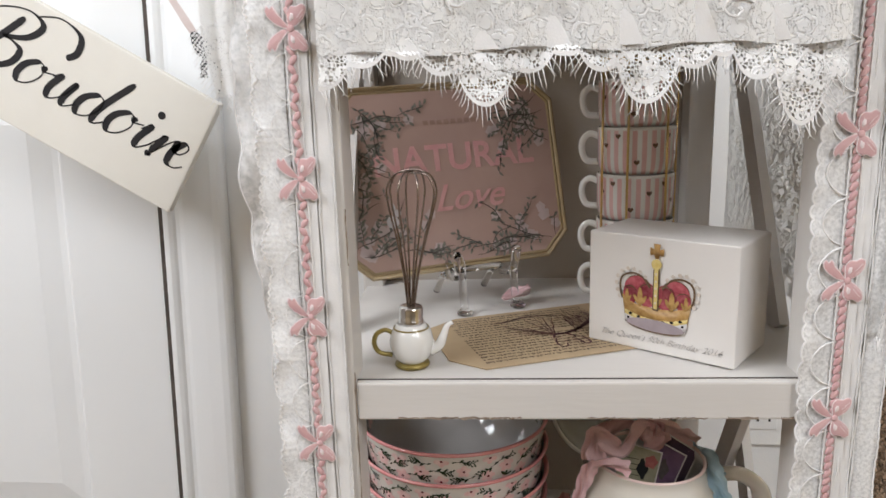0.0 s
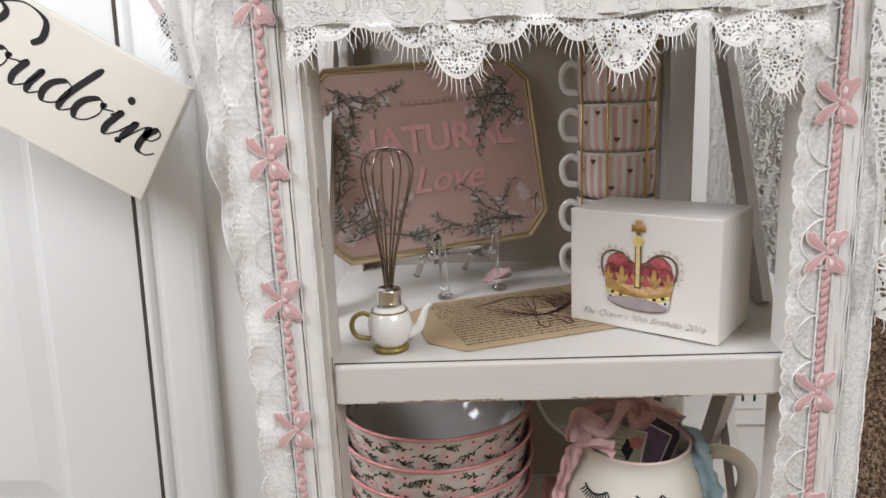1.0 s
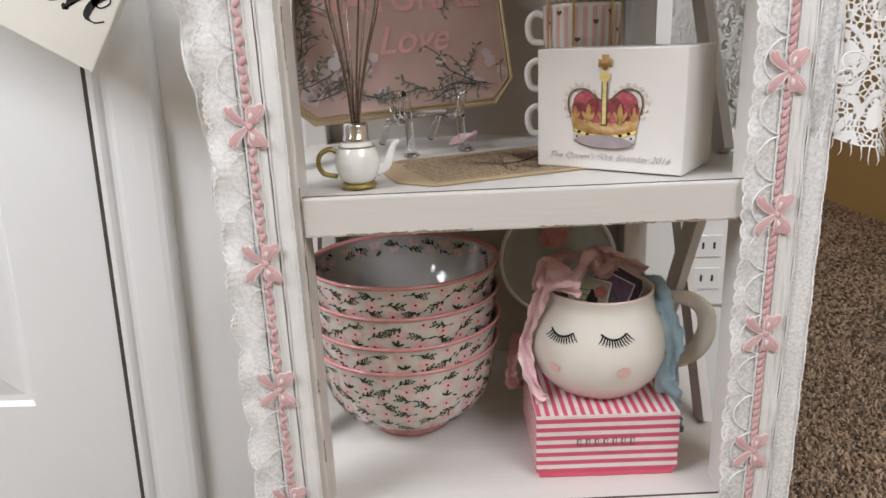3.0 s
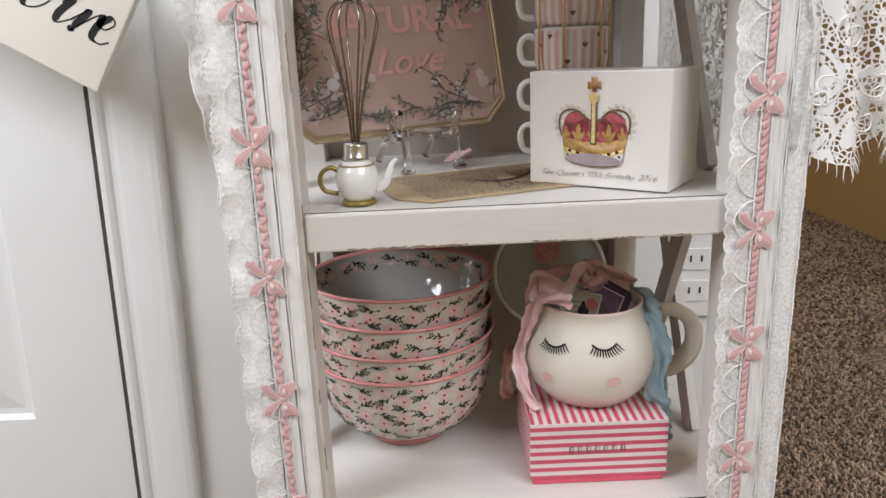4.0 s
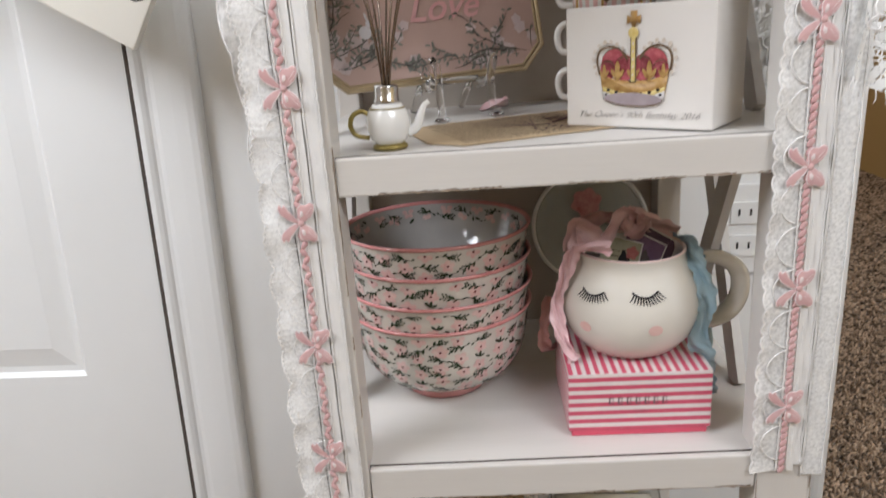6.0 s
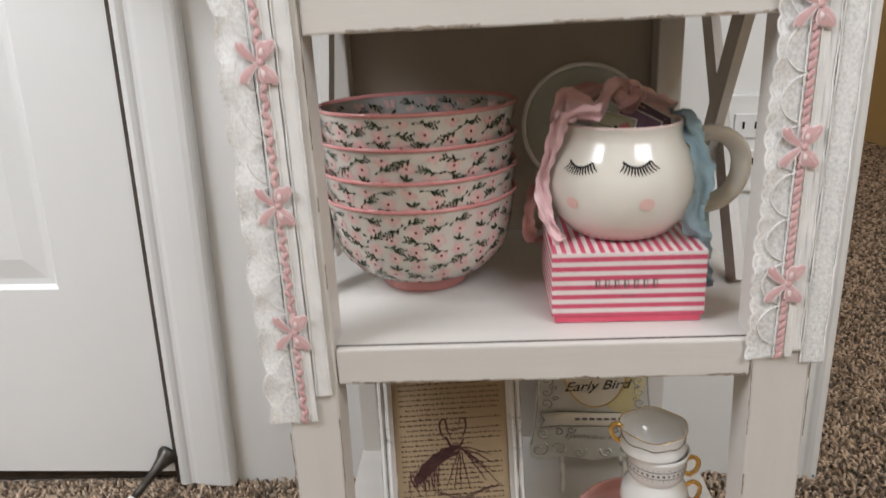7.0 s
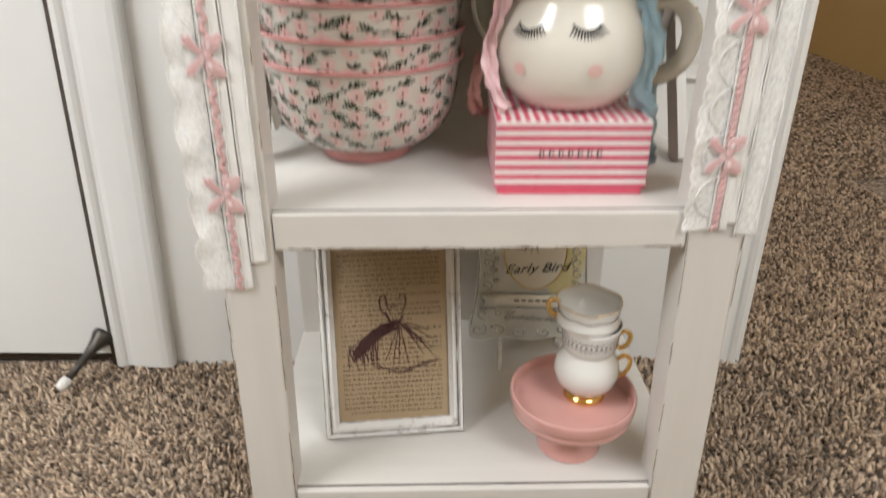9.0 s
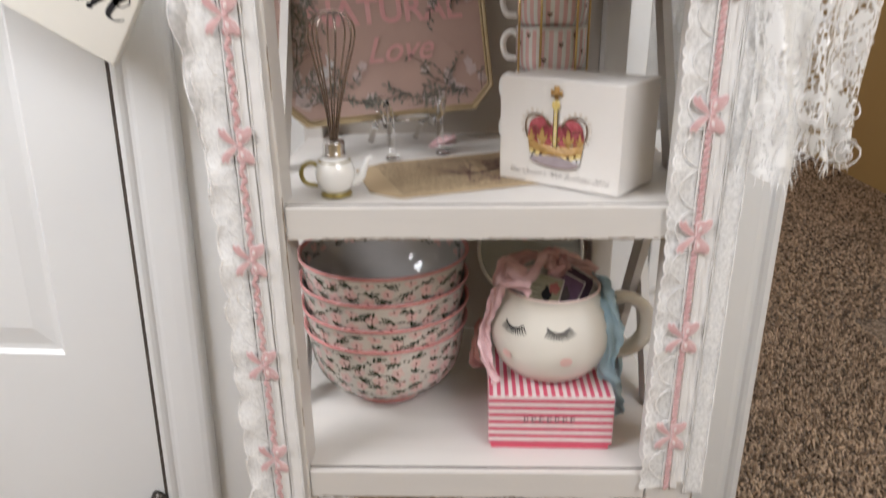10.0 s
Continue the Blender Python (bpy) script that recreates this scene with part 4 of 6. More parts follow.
frame_t = pose(0.0295, 0.6115, S3 + 0.001, 0, 0, 4.9) @ pose(0, 0, 0, -15, 0, 0)
pf = thing("picture_frame", frame_t, "white distressed picture frame holding an inked book page", "picture frame")
FW, FH, B = 0.134, 0.200, 0.0165
sect = [(d * 0.82, y) for d, y in [(0.0, 0.0), (0.0, -0.010), (0.0015, -0.0125), (0.004, -0.0125), (0.005, -0.0105), (0.007, -0.0100), (0.0085, -0.0120), (0.0115, -0.0120), (0.0128, -0.0095), (0.0150, -0.0070), (0.0165, -0.0050), (0.0165, 0.0)]]
for n in range(4):
    v = []
    for d, y in sect:
        c = [(-FW / 2 + d, y, d), (FW / 2 - d, y, d), (FW / 2 - d, y, FH - d), (-FW / 2 + d, y, FH - d)]
        v += [c[n], c[(n + 1) % 4]]
    f = [(2 * i, 2 * i + 1, 2 * i + 3, 2 * i + 2) for i in range(len(sect) - 1)]
    part("frame_side", (v, f), SHABBY, pf).data.shade_flat()
part("backing", block(-FW / 2 + 0.002, FW / 2 - 0.002, -0.002, 0.002, 0.002, FH - 0.002, 0), INK, pf)
paper = part("book_page", block(-FW / 2 + 0.0125, FW / 2 - 0.0125, -0.0035, -0.0025, 0.0125, FH - 0.0125, 0), FRAMED_PAPER, pf, "yellowed printed book page")
part("print", moved(page_lines(0.096, 0.018, 0.178, 0.0049, 3, 0.0024), Matrix.Translation((0, -0.0036, 0))), PRINT_INK, paper)
part("drawing", moved(dress_drawing(), Matrix.Translation((0.002, -0.0042, 0.098)) @ Matrix.Diagonal((1.15, 1, 1.15, 1))), PLUM_INK, paper, "plum ink sketch of a gown")
for d, y in ((0.0004, -0.0108), (0.0052, -0.0112), (0.0134, -0.0052)):
    c = [(-FW / 2 + d, y, d), (FW / 2 - d, y, d), (FW / 2 - d, y, FH - d), (-FW / 2 + d, y, FH - d)]
    for n in range(4):
        a, b = Vector(c[n]), Vector(c[(n + 1) % 4])
        rr = random.Random(n + int(d * 10000))
        line = [a.lerp(b, k / 24) for k in range(25)]
        part("worn_edge", tube(line, [rr.uniform(0.0001, 0.00075) for _ in line], 5), SHABBY_DARK, pf, "dark rubbed edge")
curl = []
rnd = random.Random(9)
for k in range(26):
    x = -FW / 2 + 0.008 + (FW - 0.016) * k / 25
    a = rnd.uniform(0, 6)
    curl.append(tube([(x + 0.0035 * math.cos(a + q * 0.7) * (1 - q / 9), -0.0128, FH - 0.007 + 0.003 * math.sin(a + q * 0.7) * (1 - q / 9)) for q in range(8)], 0.0009, 5))
part("ornament", merge(*curl), SHABBY, pf, "raised scrolled ornament along the top")
part("stand_leg", block(-0.02, 0.02, 0.003, 0.006, 0.0, 0.13, 0.001), INK, pf).matrix_basis = pose(0, 0.0, 0, 0, 0, 0)

# pink cake stand
cake = thing("cake_stand", pose(0.197, 0.590, S3 + 0.0006), "dusty pink glazed pottery cake stand", "cake stand")
part("plate", lathe([(0.0, 0.038), (0.026, 0.0385), (0.042, 0.0395), (0.0515, 0.0415), (0.0555, 0.0440), (0.0566, 0.0470), (0.0566, 0.0492), (0.0556, 0.0500), (0.0568, 0.0508), (0.0578, 0.0528), (0.0582, 0.0630), (0.0577, 0.0645), (0.0566, 0.0649), (0.0552, 0.0640), (0.0546, 0.0560), (0.0530, 0.0530), (0.0500, 0.0521), (0.0, 0.0520)], 64), PINK_MATT, cake)
part("foot", lathe([(0.0, 0.0), (0.0290, 0.0), (0.0300, 0.0015), (0.0292, 0.0035), (0.0250, 0.010), (0.0200, 0.020), (0.0178, 0.029), (0.0200, 0.0370), (0.0260, 0.0395)], 48), PINK_MATT, cake)

# cups stacked on it
CUPZ = S3 + 0.0006 + 0.0524


def gold_handle(parent, r, z, size, side):
    pts = smooth_line([(r, 0, z + size), (r + 0.6 * size, 0, z + 1.35 * size), (r + 1.15 * size, 0, z + 0.9 * size), (r + 1.0 * size, 0, z - 0.1 * size), (r + 0.4 * size, 0, z - 0.75 * size), (r - 0.1 * size, 0, z - 0.6 * size)], 7)
    h = part("handle", tube(pts, 0.0021, 9), GOLD, parent, "curled gold handle")
    h.matrix_basis = pose(0, 0, 0, 0, 0, side)


tc = thing("teacup", pose(0.209, 0.597, CUPZ) @ Matrix.Diagonal((0.94, 0.94, 1, 1)), "round white porcelain cup with gold foot, on cake stand", "cup", "stacked cups")
part("body", lathe([(0.014, 0.006), (0.021, 0.011), (0.0295, 0.021), (0.0320, 0.032), (0.0295, 0.043), (0.0235, 0.051), (0.0215, 0.056), (0.0225, 0.058), (0.0205, 0.057), (0.0195, 0.052), (0.026, 0.042), (0.028, 0.032), (0.020, 0.014), (0.0, 0.009)], 48), WHITE_GLAZE, tc)
part("foot", lathe([(0.0, 0.0), (0.0185, 0.0), (0.0205, 0.0015), (0.0190, 0.0045), (0.0145, 0.0075), (0.012, 0.0075)], 40), GOLD, tc, "flared gold foot")
gold_handle(tc, 0.029, 0.033, 0.0105, -8)
t2 = thing("teacup", pose(0.2095, 0.597, CUPZ + 0.0465), "white porcelain cup with grey printed band, in a stack", "cup", "stacked cups")
part("body", lathe([(0.0, 0.0), (0.017, 0.0), (0.0205, 0.005), (0.0238, 0.0095), (0.0250, 0.014), (0.0256, 0.022), (0.0264, 0.030), (0.0276, 0.0345), (0.0264, 0.0350), (0.0246, 0.031), (0.0238, 0.020), (0.0, 0.006)], 48), WHITE_GLAZE, t2)
band = []
for k in range(36):
    a = 2 * math.pi * k / 36
    for z, s in ((0.0215, 0.0011), (0.0215, 0.0), (0.0275, 0.0), (0.0160, 0.0)):
        r = on_profile([(0.0250, 0.014), (0.0256, 0.022), (0.0264, 0.030)], max(z, 0.0141)) + 0.0003
        w = (0.0014 if z == 0.0215 else 0.0005)
        band.append(([(r * math.cos(a + u / r), r * math.sin(a + u / r), z + q) for u, q in ((-w, 0), (0, -w), (w, 0), (0, w))], [(0, 1, 2, 3)]))
part("printed_band", merge(*band, lathe([(0.02615, 0.0248), (0.02622, 0.0255)], 48), lathe([(0.02562, 0.0180), (0.02568, 0.0187)], 48)), GREY_INK, t2, "grey printed border")
gold_handle(t2, 0.0250, 0.017, 0.0085, -14)
t3 = thing("teacup", pose(0.2055, 0.597, CUPZ + 0.0655), "white porcelain creamer with gold rim, on top of cups", "cup", "stacked cups")
v, f = lathe([(0.0, 0.0), (0.016, 0.0), (0.0205, 0.004), (0.0232, 0.009), (0.0240, 0.0145), (0.0278, 0.0170), (0.0286, 0.0195), (0.0268, 0.0225), (0.0268, 0.028), (0.0276, 0.0345), (0.0284, 0.0375), (0.0274, 0.0378), (0.0256, 0.031), (0.0242, 0.022), (0.0, 0.010)], 60)
wavy = [Vector((x * (1 + 0.012 * math.sin(5 * math.atan2(y, x)) * max(0, z - 0.02) / 0.016), y, z + 0.0008 * math.sin(5 * math.atan2(y, x) + 1) * max(0, z - 0.02) / 0.016)) for x, y, z in v]
part("body", (wavy, f), WHITE_GLAZE, t3)
ring = [(0.0284 * math.cos(a) * (1 + 0.012 * math.sin(5 * a)), 0.0284 * math.sin(a), 0.0376 + 0.0008 * math.sin(5 * a + 1) * 1.1) for a in [2 * math.pi * k / 60 for k in range(60)]]
part("gold_line", tube(ring, 0.00045, 6, True), GOLD, t3, "fine gold rim line")
part("gold_band", merge(tube([(0.0271 * math.cos(a), 0.0271 * math.sin(a), 0.0285 + 0.0008 * math.sin(8 * a)) for a in [2 * math.pi * k / 60 for k in range(60)]], 0.0004, 5, True)), PRINT_INK, t3)
gold_handle(t3, 0.0262, 0.026, 0.0080, 172)

# small plaque on an easel
pl = thing("product_plaque", pose(0.1775, 0.728, S3 + 0.027, 0, 0, -2) @ pose(0, 0, 0, -12, 0, 0) @ Matrix.Diagonal((1.25, 1, 1.02, 1)), "silver and cream ornate card plaque on an easel", "plaque")
SILVER_CARD = noisy("silver scrolled card", (0.54, 0.555, 0.53), (0.64, 0.65, 0.61), 60, 0.4, 0.2, 0.3, 200, (0.62, 0.60, 0.44), 0.05)
part("card", prism([(-0.055, 0.004), (-0.046, 0.0), (-0.024, 0.005), (0.0, 0.0), (0.024, 0.005), (0.046, 0.0), (0.055, 0.004), (0.056, 0.016), (0.052, 0.030), (0.0495, 0.060), (0.047, 0.100), (0.045, 0.130), (0.040, 0.148), (0.0, 0.153), (-0.040, 0.148), (-0.045, 0.130), (-0.047, 0.100), (-0.0495, 0.060), (-0.052, 0.030), (-0.056, 0.016)], 0.0, 0.010), SILVER_CARD, pl).data.shade_flat()
YELLOW_GREEN = noisy("pale gold card", (0.56, 0.50, 0.26), (0.64, 0.58, 0.33), 60, 0.45)
part("side_glow", blob(0.024, 0.105, 0.022, 0.052, 0, 0.0006, 28), YELLOW_GREEN, pl)
part("oval", blob(0.002, 0.104, 0.0265, 0.043, 0, 0.0010, 36), noisy("ivory card", (0.68, 0.64, 0.55), (0.74, 0.70, 0.60), 40, 0.5), pl)
part("oval_rim", tube([(0.002 + 0.0275 * math.cos(a), -0.001, 0.104 + 0.044 * math.sin(a)) for a in [2 * math.pi * k / 40 for k in range(40)]], 0.0008, 5, True), DULL_GOLD, pl)
part("bird", merge(blob(0.001, 0.118, 0.0075, 0.012, 0.35, 0.0016, 16), blob(0.004, 0.131, 0.0042, 0.0048, 0, 0.0017, 12), stroke([(-0.001, 0.108), (-0.002, 0.100)], 0.0018, 0.0016), stroke([(0.003, 0.108), (0.004, 0.100)], 0.0018, 0.0016), stroke([(-0.003, 0.112), (-0.008, 0.102)], 0.003, 0.0016)), noisy("bird grey", (0.05, 0.05, 0.05), (0.22, 0.21, 0.20), 150, 0.6), pl)
written("lettering", "Early Bird", 0.0142, INK, pl, pose(0.003, -0.0012, 0.079, 90, -4, 0), 0.45, bold=0.00005)
part("banner", prism([(-0.047, 0.038), (-0.042, 0.046), (-0.046, 0.054), (-0.030, 0.056), (0.040, 0.054), (0.046, 0.040), (0.038, 0.039), (-0.030, 0.040)], -0.0032, -0.0014), noisy("ivory banner", (0.76, 0.74, 0.67), (0.81, 0.79, 0.72), 40, 0.5), pl)
part("banner_edge", tube([(x, -0.0033, z) for x, z in [(-0.047, 0.038), (-0.042, 0.046), (-0.046, 0.054), (-0.030, 0.056), (0.040, 0.054), (0.046, 0.040), (0.038, 0.039), (-0.030, 0.040)]], 0.0004, 5, True), INK, pl, "thin dark banner outline")
part("banner_mark", merge(*[stroke([(-0.016 + 0.0062 * i, 0.0475), (-0.016 + 0.0062 * i + 0.0045, 0.0475)], 0.0024, 0.0036, False) for i in range(7)]), GREY_INK, pl, "row of plain dark bars")
written("small_print", "Eyeshadow Palette", 0.0078, GREY_INK, pl, pose(0.004, -0.0012, 0.024, 90, 4, 0), 0.5, bold=-0.00012)
scroll, dark = [], []


def curl(x, z, r, a, turn, thick=0.0010):
    return tube([(x + r * math.cos(a + turn * q * 0.55) * (1 - q / 15), -0.0004, z + r * math.sin(a + turn * q * 0.55) * (1 - q / 15)) for q in range(14)], thick, 5)


for s in (-1, 1):
    for k in range(7):
        z = 0.064 + 0.0125 * k
        scroll.append(curl(s * (0.0405 - 0.0006 * k), z, 0.0058, 1.2 if k % 2 else -1.2, s * (1 if k % 2 else -1), 0.0008))
        dark.append(curl(s * 0.0345 + 0.002, z + 0.005, 0.0030, 2.0 * k, -s, 0.0006))
    for x, z, r, a in ((0.047, 0.013, 0.0085, 2.2), (0.029, 0.013, 0.0075, 0.4), (0.012, 0.010, 0.0065, 2.6), (0.043, 0.031, 0.0060, 4.0), (0.030, 0.032, 0.0045, 1.0), (0.019, 0.0345, 0.0040, 3.0)):
        scroll.append(curl(s * x, z, r, a if s > 0 else math.pi - a, s))
    scroll.append(tube(smooth_line([(s * 0.054, -0.0004, 0.018), (s * 0.048, -0.0004, 0.060), (s * 0.0455, -0.0004, 0.110), (s * 0.039, -0.0004, 0.146)], 6), 0.0008, 5))
part("scrollwork", merge(*dark), GREY_INK, pl)
part("scrollwork", merge(*scroll), noisy("silver foil", (0.62, 0.64, 0.62), (0.72, 0.73, 0.71), 80, 0.25, 0.7), pl)
ez = thing("plate_easel", pose(0.175, 0.728, S3 + 0.0008, 0, 0, -2), "small white wire display easel under the plaque", "easel")
for s in (-1, 1):
    part("leg", tube(smooth_line([(0.030 * s, 0.055, 0.07), (0.031 * s, 0.02, 0.034), (0.032 * s, -0.004, 0.026), (0.033 * s, -0.016, 0.034), (0.033 * s, -0.021, 0.030), (0.032 * s, -0.018, 0.016), (0.033 * s, -0.022, 0.002)], 6), 0.0026, 8), WHITE_GLAZE, ez)
part("cross_bar", tube([(-0.031, 0.02, 0.034), (0.031, 0.02, 0.034)], 0.002, 8), WHITE_GLAZE, ez)

# ---- upper tier ----
# tin plate with cut corners, leaning on a clear easel
TIN_PINK = noisy("dusky pink satin tin", (0.47, 0.325, 0.28), (0.53, 0.375, 0.325), 12, 0.5, 0.0, 0.05, 150)
PALE_GILT = noisy("pale gilt edge", (0.40, 0.31, 0.18), (0.48, 0.38, 0.24), 30, 0.35, 0.5)
TWIG = noisy("dark twig paint", (0.045, 0.036, 0.03), (0.13, 0.105, 0.09), 100, 0.5)
SAGE = noisy("sage leaf paint", (0.08, 0.085, 0.065), (0.34, 0.33, 0.29), 200, 0.5)
BLOSSOM = noisy("pale blossom paint", (0.56, 0.47, 0.46), (0.66, 0.55, 0.55), 80, 0.5)
NEON = noisy("pink foil lettering", (0.66, 0.33, 0.34), (0.72, 0.43, 0.42), 60, 0.35)
tray = thing("tin_plate", pose(0.0212, 0.732, S1 + 0.033, 0, 0, 22) @ pose(0, 0, 0, -12, -2.0, 0) @ Matrix.Diagonal((1.06, 1, 1.04, 1)), "dusky pink tin plate with gilt edge, branches and lettering", "decorative plate")
W2, HT, C = 0.107, 0.172, 0.022


def cut(w, h, c, d):
    k = 0.414 * d
    return [(-w + c + k, d), (w - c - k, d), (w - d, c + k), (w - d, h - c - k), (w - c - k, h - d), (-w + c + k, h - d), (-w + d, h - c - k), (-w + d, c + k)]


rings = [[(x, y, z) for x, z in cut(W2, HT, C, d)] for d, y in ((0.0, 0.004), (0.0, -0.0005), (0.0012, -0.0016), (0.003, -0.0010), (0.004, 0.0002), (0.0055, -0.0008), (0.007, 0.0))]
v = [q for r in rings for q in r]
f = [(j * 8 + i, j * 8 + (i + 1) % 8, j * 8 + 8 + (i + 1) % 8, j * 8 + 8 + i) for j in range(len(rings) - 1) for i in range(8)]
part("rim", (v, f), PALE_GILT, tray, "pale gilt stepped rim").data.shade_flat()
part("face", prism(cut(W2, HT, C, 0.0069), 0.0, 0.0035), TIN_PINK, tray).data.shade_flat()
rnd = random.Random(21)
twigs, leaves_, flowers_ = [], [], []


def branch(x, z, a, length, depth):
    pts = [(x, z)]
    n = 7
    for k in range(n):
        a += rnd.uniform(-0.35, 0.35)
        x, z = x + length / n * math.cos(a), z + length / n * math.sin(a)
        if not (abs(x) < W2 - 0.01 and 0.010 < z < HT - 0.010):
            break
        pts.append((x, z))
        if rnd.random() < 0.6:
            b = a + rnd.choice((-1, 1)) * rnd.uniform(0.6, 1.2)
            leaves_.append(blob(x + 0.0032 * math.cos(b), z + 0.0032 * math.sin(b), 0.0028, 0.0012, b, 0.0009, 8))
            leaves_.append(blob(x + 0.003 * math.cos(b + 2.4), z + 0.003 * math.sin(b + 2.4), 0.0024, 0.0010, b + 2.4, 0.0009, 8))
        if depth and rnd.random() < 0.42:
            branch(x, z, a + rnd.choice((-1, 1)) * rnd.uniform(0.5, 0.9), length * 0.55, depth - 1)
        if rnd.random() < 0.10:
            flowers_.append(blob(x, z + 0.002, 0.0048, 0.0044, rnd.random(), 0.0006, 15, 0.16, 5))
    if len(pts) > 1:
        twigs.append(stroke(pts, 0.0010 if depth else 0.0007, 0.0010))


for x, z, a, l in ((0.094, 0.020, 1.9, 0.05), (0.090, 0.018, 2.6, 0.075), (0.080, 0.016, 2.9, 0.09), (0.06, 0.016, 2.8, 0.06), (0.02, 0.020, 2.7, 0.05), (0.098, 0.035, 1.6, 0.04),
                   (-0.096, 0.03, 0.5, 0.06), (-0.098, 0.05, 0.9, 0.05), (-0.09, 0.022, 0.1, 0.06), (-0.06, 0.02, 0.5, 0.05),
                   (-0.098, 0.13, -0.6, 0.05), (-0.095, 0.14, -0.1, 0.07), (-0.085, 0.155, -0.5, 0.06), (-0.098, 0.10, -0.9, 0.04),
                   (0.098, 0.12, 2.9, 0.07), (0.095, 0.14, 3.3, 0.06), (0.09, 0.155, 3.6, 0.07), (0.098, 0.11, 2.6, 0.05)):
    branch(x, z, a, l * 0.8, 1)
for k in range(14):
    flowers_.append(blob(rnd.choice((-1, 1)) * rnd.uniform(0.07, 0.096), rnd.choice((rnd.uniform(0.02, 0.05), rnd.uniform(0.11, 0.15))), rnd.uniform(0.004, 0.007), rnd.uniform(0.004, 0.006), rnd.random(), 0.0004, 15, 0.15, 5))
part("flower_pattern", merge(*flowers_), BLOSSOM, tray)
part("leaf_pattern", merge(*leaves_), SAGE, tray)
part("twig_pattern", merge(*twigs), TWIG, tray)
written("lettering", "NATURAL", 0.034, NEON, tray, pose(0.004, -0.0004, 0.092, 90, 0, 0), bold=0.0007, lift=0.0001)
written("lettering", "Love", 0.034, NEON, tray, pose(0.012, -0.0004, 0.055, 90, 0, 0), 0.4, bold=0.0003, lift=0.0001)
part("small_mark", merge(*[stroke([(-0.022 + 0.0065 * i, 0.136), (-0.022 + 0.0065 * i + 0.0045, 0.136)], 0.004, 0.0004, False) for i in range(8)]), noisy("tin mark", (0.38, 0.25, 0.20), (0.44, 0.30, 0.25), 60, 0.4), tray)
part("rabbit", merge(blob(-0.061, 0.050, 0.0055, 0.0058, 0.3, 0.0012, 14), blob(-0.056, 0.0575, 0.0036, 0.0033, 0, 0.0013, 12), blob(-0.0585, 0.0635, 0.0011, 0.0036, 0.25, 0.0013, 10)), noisy("white paint mark", (0.62, 0.60, 0.62), (0.70, 0.68, 0.70), 60, 0.5), tray)

easel = thing("clear_easel", pose(0.033, 0.728, S1 + 0.0008, 0, 0, 25), "clear acrylic plate easel on the shelf", "easel")
for s in (-1, 1):
    part("leg", tube(smooth_line([(0.026 * s, 0.040, 0.11), (0.026 * s, 0.012, 0.036), (0.027 * s, -0.012, 0.030), (0.029 * s, -0.022, 0.040), (0.031 * s, -0.024, 0.054), (0.027 * s, -0.026, 0.046), (0.026 * s, -0.026, 0.028), (0.026 * s, -0.028, 0.012), (0.027 * s, -0.032, 0.003)], 7), 0.0036, 10), CLEAR, easel)
    part("back_leg", tube([(0.026 * s, 0.012, 0.036), (0.026 * s, 0.042, 0.004)], 0.0034, 10), CLEAR, easel)
    part("foot", lathe([(0.0, 0.0), (0.007, 0.0), (0.0075, 0.002), (0.004, 0.005), (0.0, 0.006)], 16), CLEAR, easel).matrix_basis = pose(0.027 * s, -0.032, 0)
part("cross_bar", tube([(-0.026, 0.002, 0.033), (0.026, 0.002, 0.033)], 0.0032, 10), CLEAR, easel)

# whisk standing in a tiny teapot
pot = thing("miniature_teapot", pose(-0.0135, 0.5655, S1 + 0.0008, 0, 0, 8), "tiny white porcelain teapot with gilt handle and lines", "teapot")
part("body", lathe([(0.0, 0.0025), (0.0095, 0.003), (0.0130, 0.007), (0.0158, 0.014), (0.0162, 0.020), (0.0145, 0.027), (0.0115, 0.0305), (0.0105, 0.0325), (0.0098, 0.0325), (0.0, 0.031)], 40), WHITE_GLAZE, pot)
part("foot", lathe([(0.0, 0.0), (0.0125, 0.0), (0.0132, 0.0012), (0.0122, 0.003), (0.0095, 0.0040)], 36), GILT_PAINT, pot, "olive gilt foot")
part("gilt_line", tube([(0.0126 * math.cos(a), 0.0126 * math.sin(a), 0.0292) for a in [2 * math.pi * k / 32 for k in range(32)]], 0.0007, 6, True), GILT_PAINT, pot)
spout = smooth_line([(0.013, 0, 0.011), (0.020, 0, 0.014), (0.0235, 0, 0.021), (0.0265, 0, 0.0285), (0.0305, 0, 0.0315)], 6)
part("spout", tube(spout, [0.0048 - 0.0031 * min(1, k / (len(spout) - 1) * 1.15) for k in range(len(spout))], 12), WHITE_GLAZE, pot)
part("handle", tube(smooth_line([(-0.0135, 0, 0.025), (-0.019, 0, 0.028), (-0.0255, 0, 0.025), (-0.0275, 0, 0.018), (-0.024, 0, 0.011), (-0.0145, 0, 0.0085)], 6), 0.0018, 8), GILT_PAINT, pot, "olive gilt handle")
whisk = thing("wire_whisk", pose(-0.0135, 0.5655, S1 + 0.033, 0, 0, 8) @ pose(0, 0, 0, 0, 2.5, 0), "small steel wire whisk standing in the teapot", "whisk")
part("ferrule", lathe([(0.0, 0.0), (0.0088, 0.0), (0.0093, 0.0012), (0.0090, 0.0035), (0.0086, 0.0040), (0.0088, 0.0115), (0.0080, 0.0132), (0.0, 0.0132)], 32), STEEL, whisk, "polished steel collar")
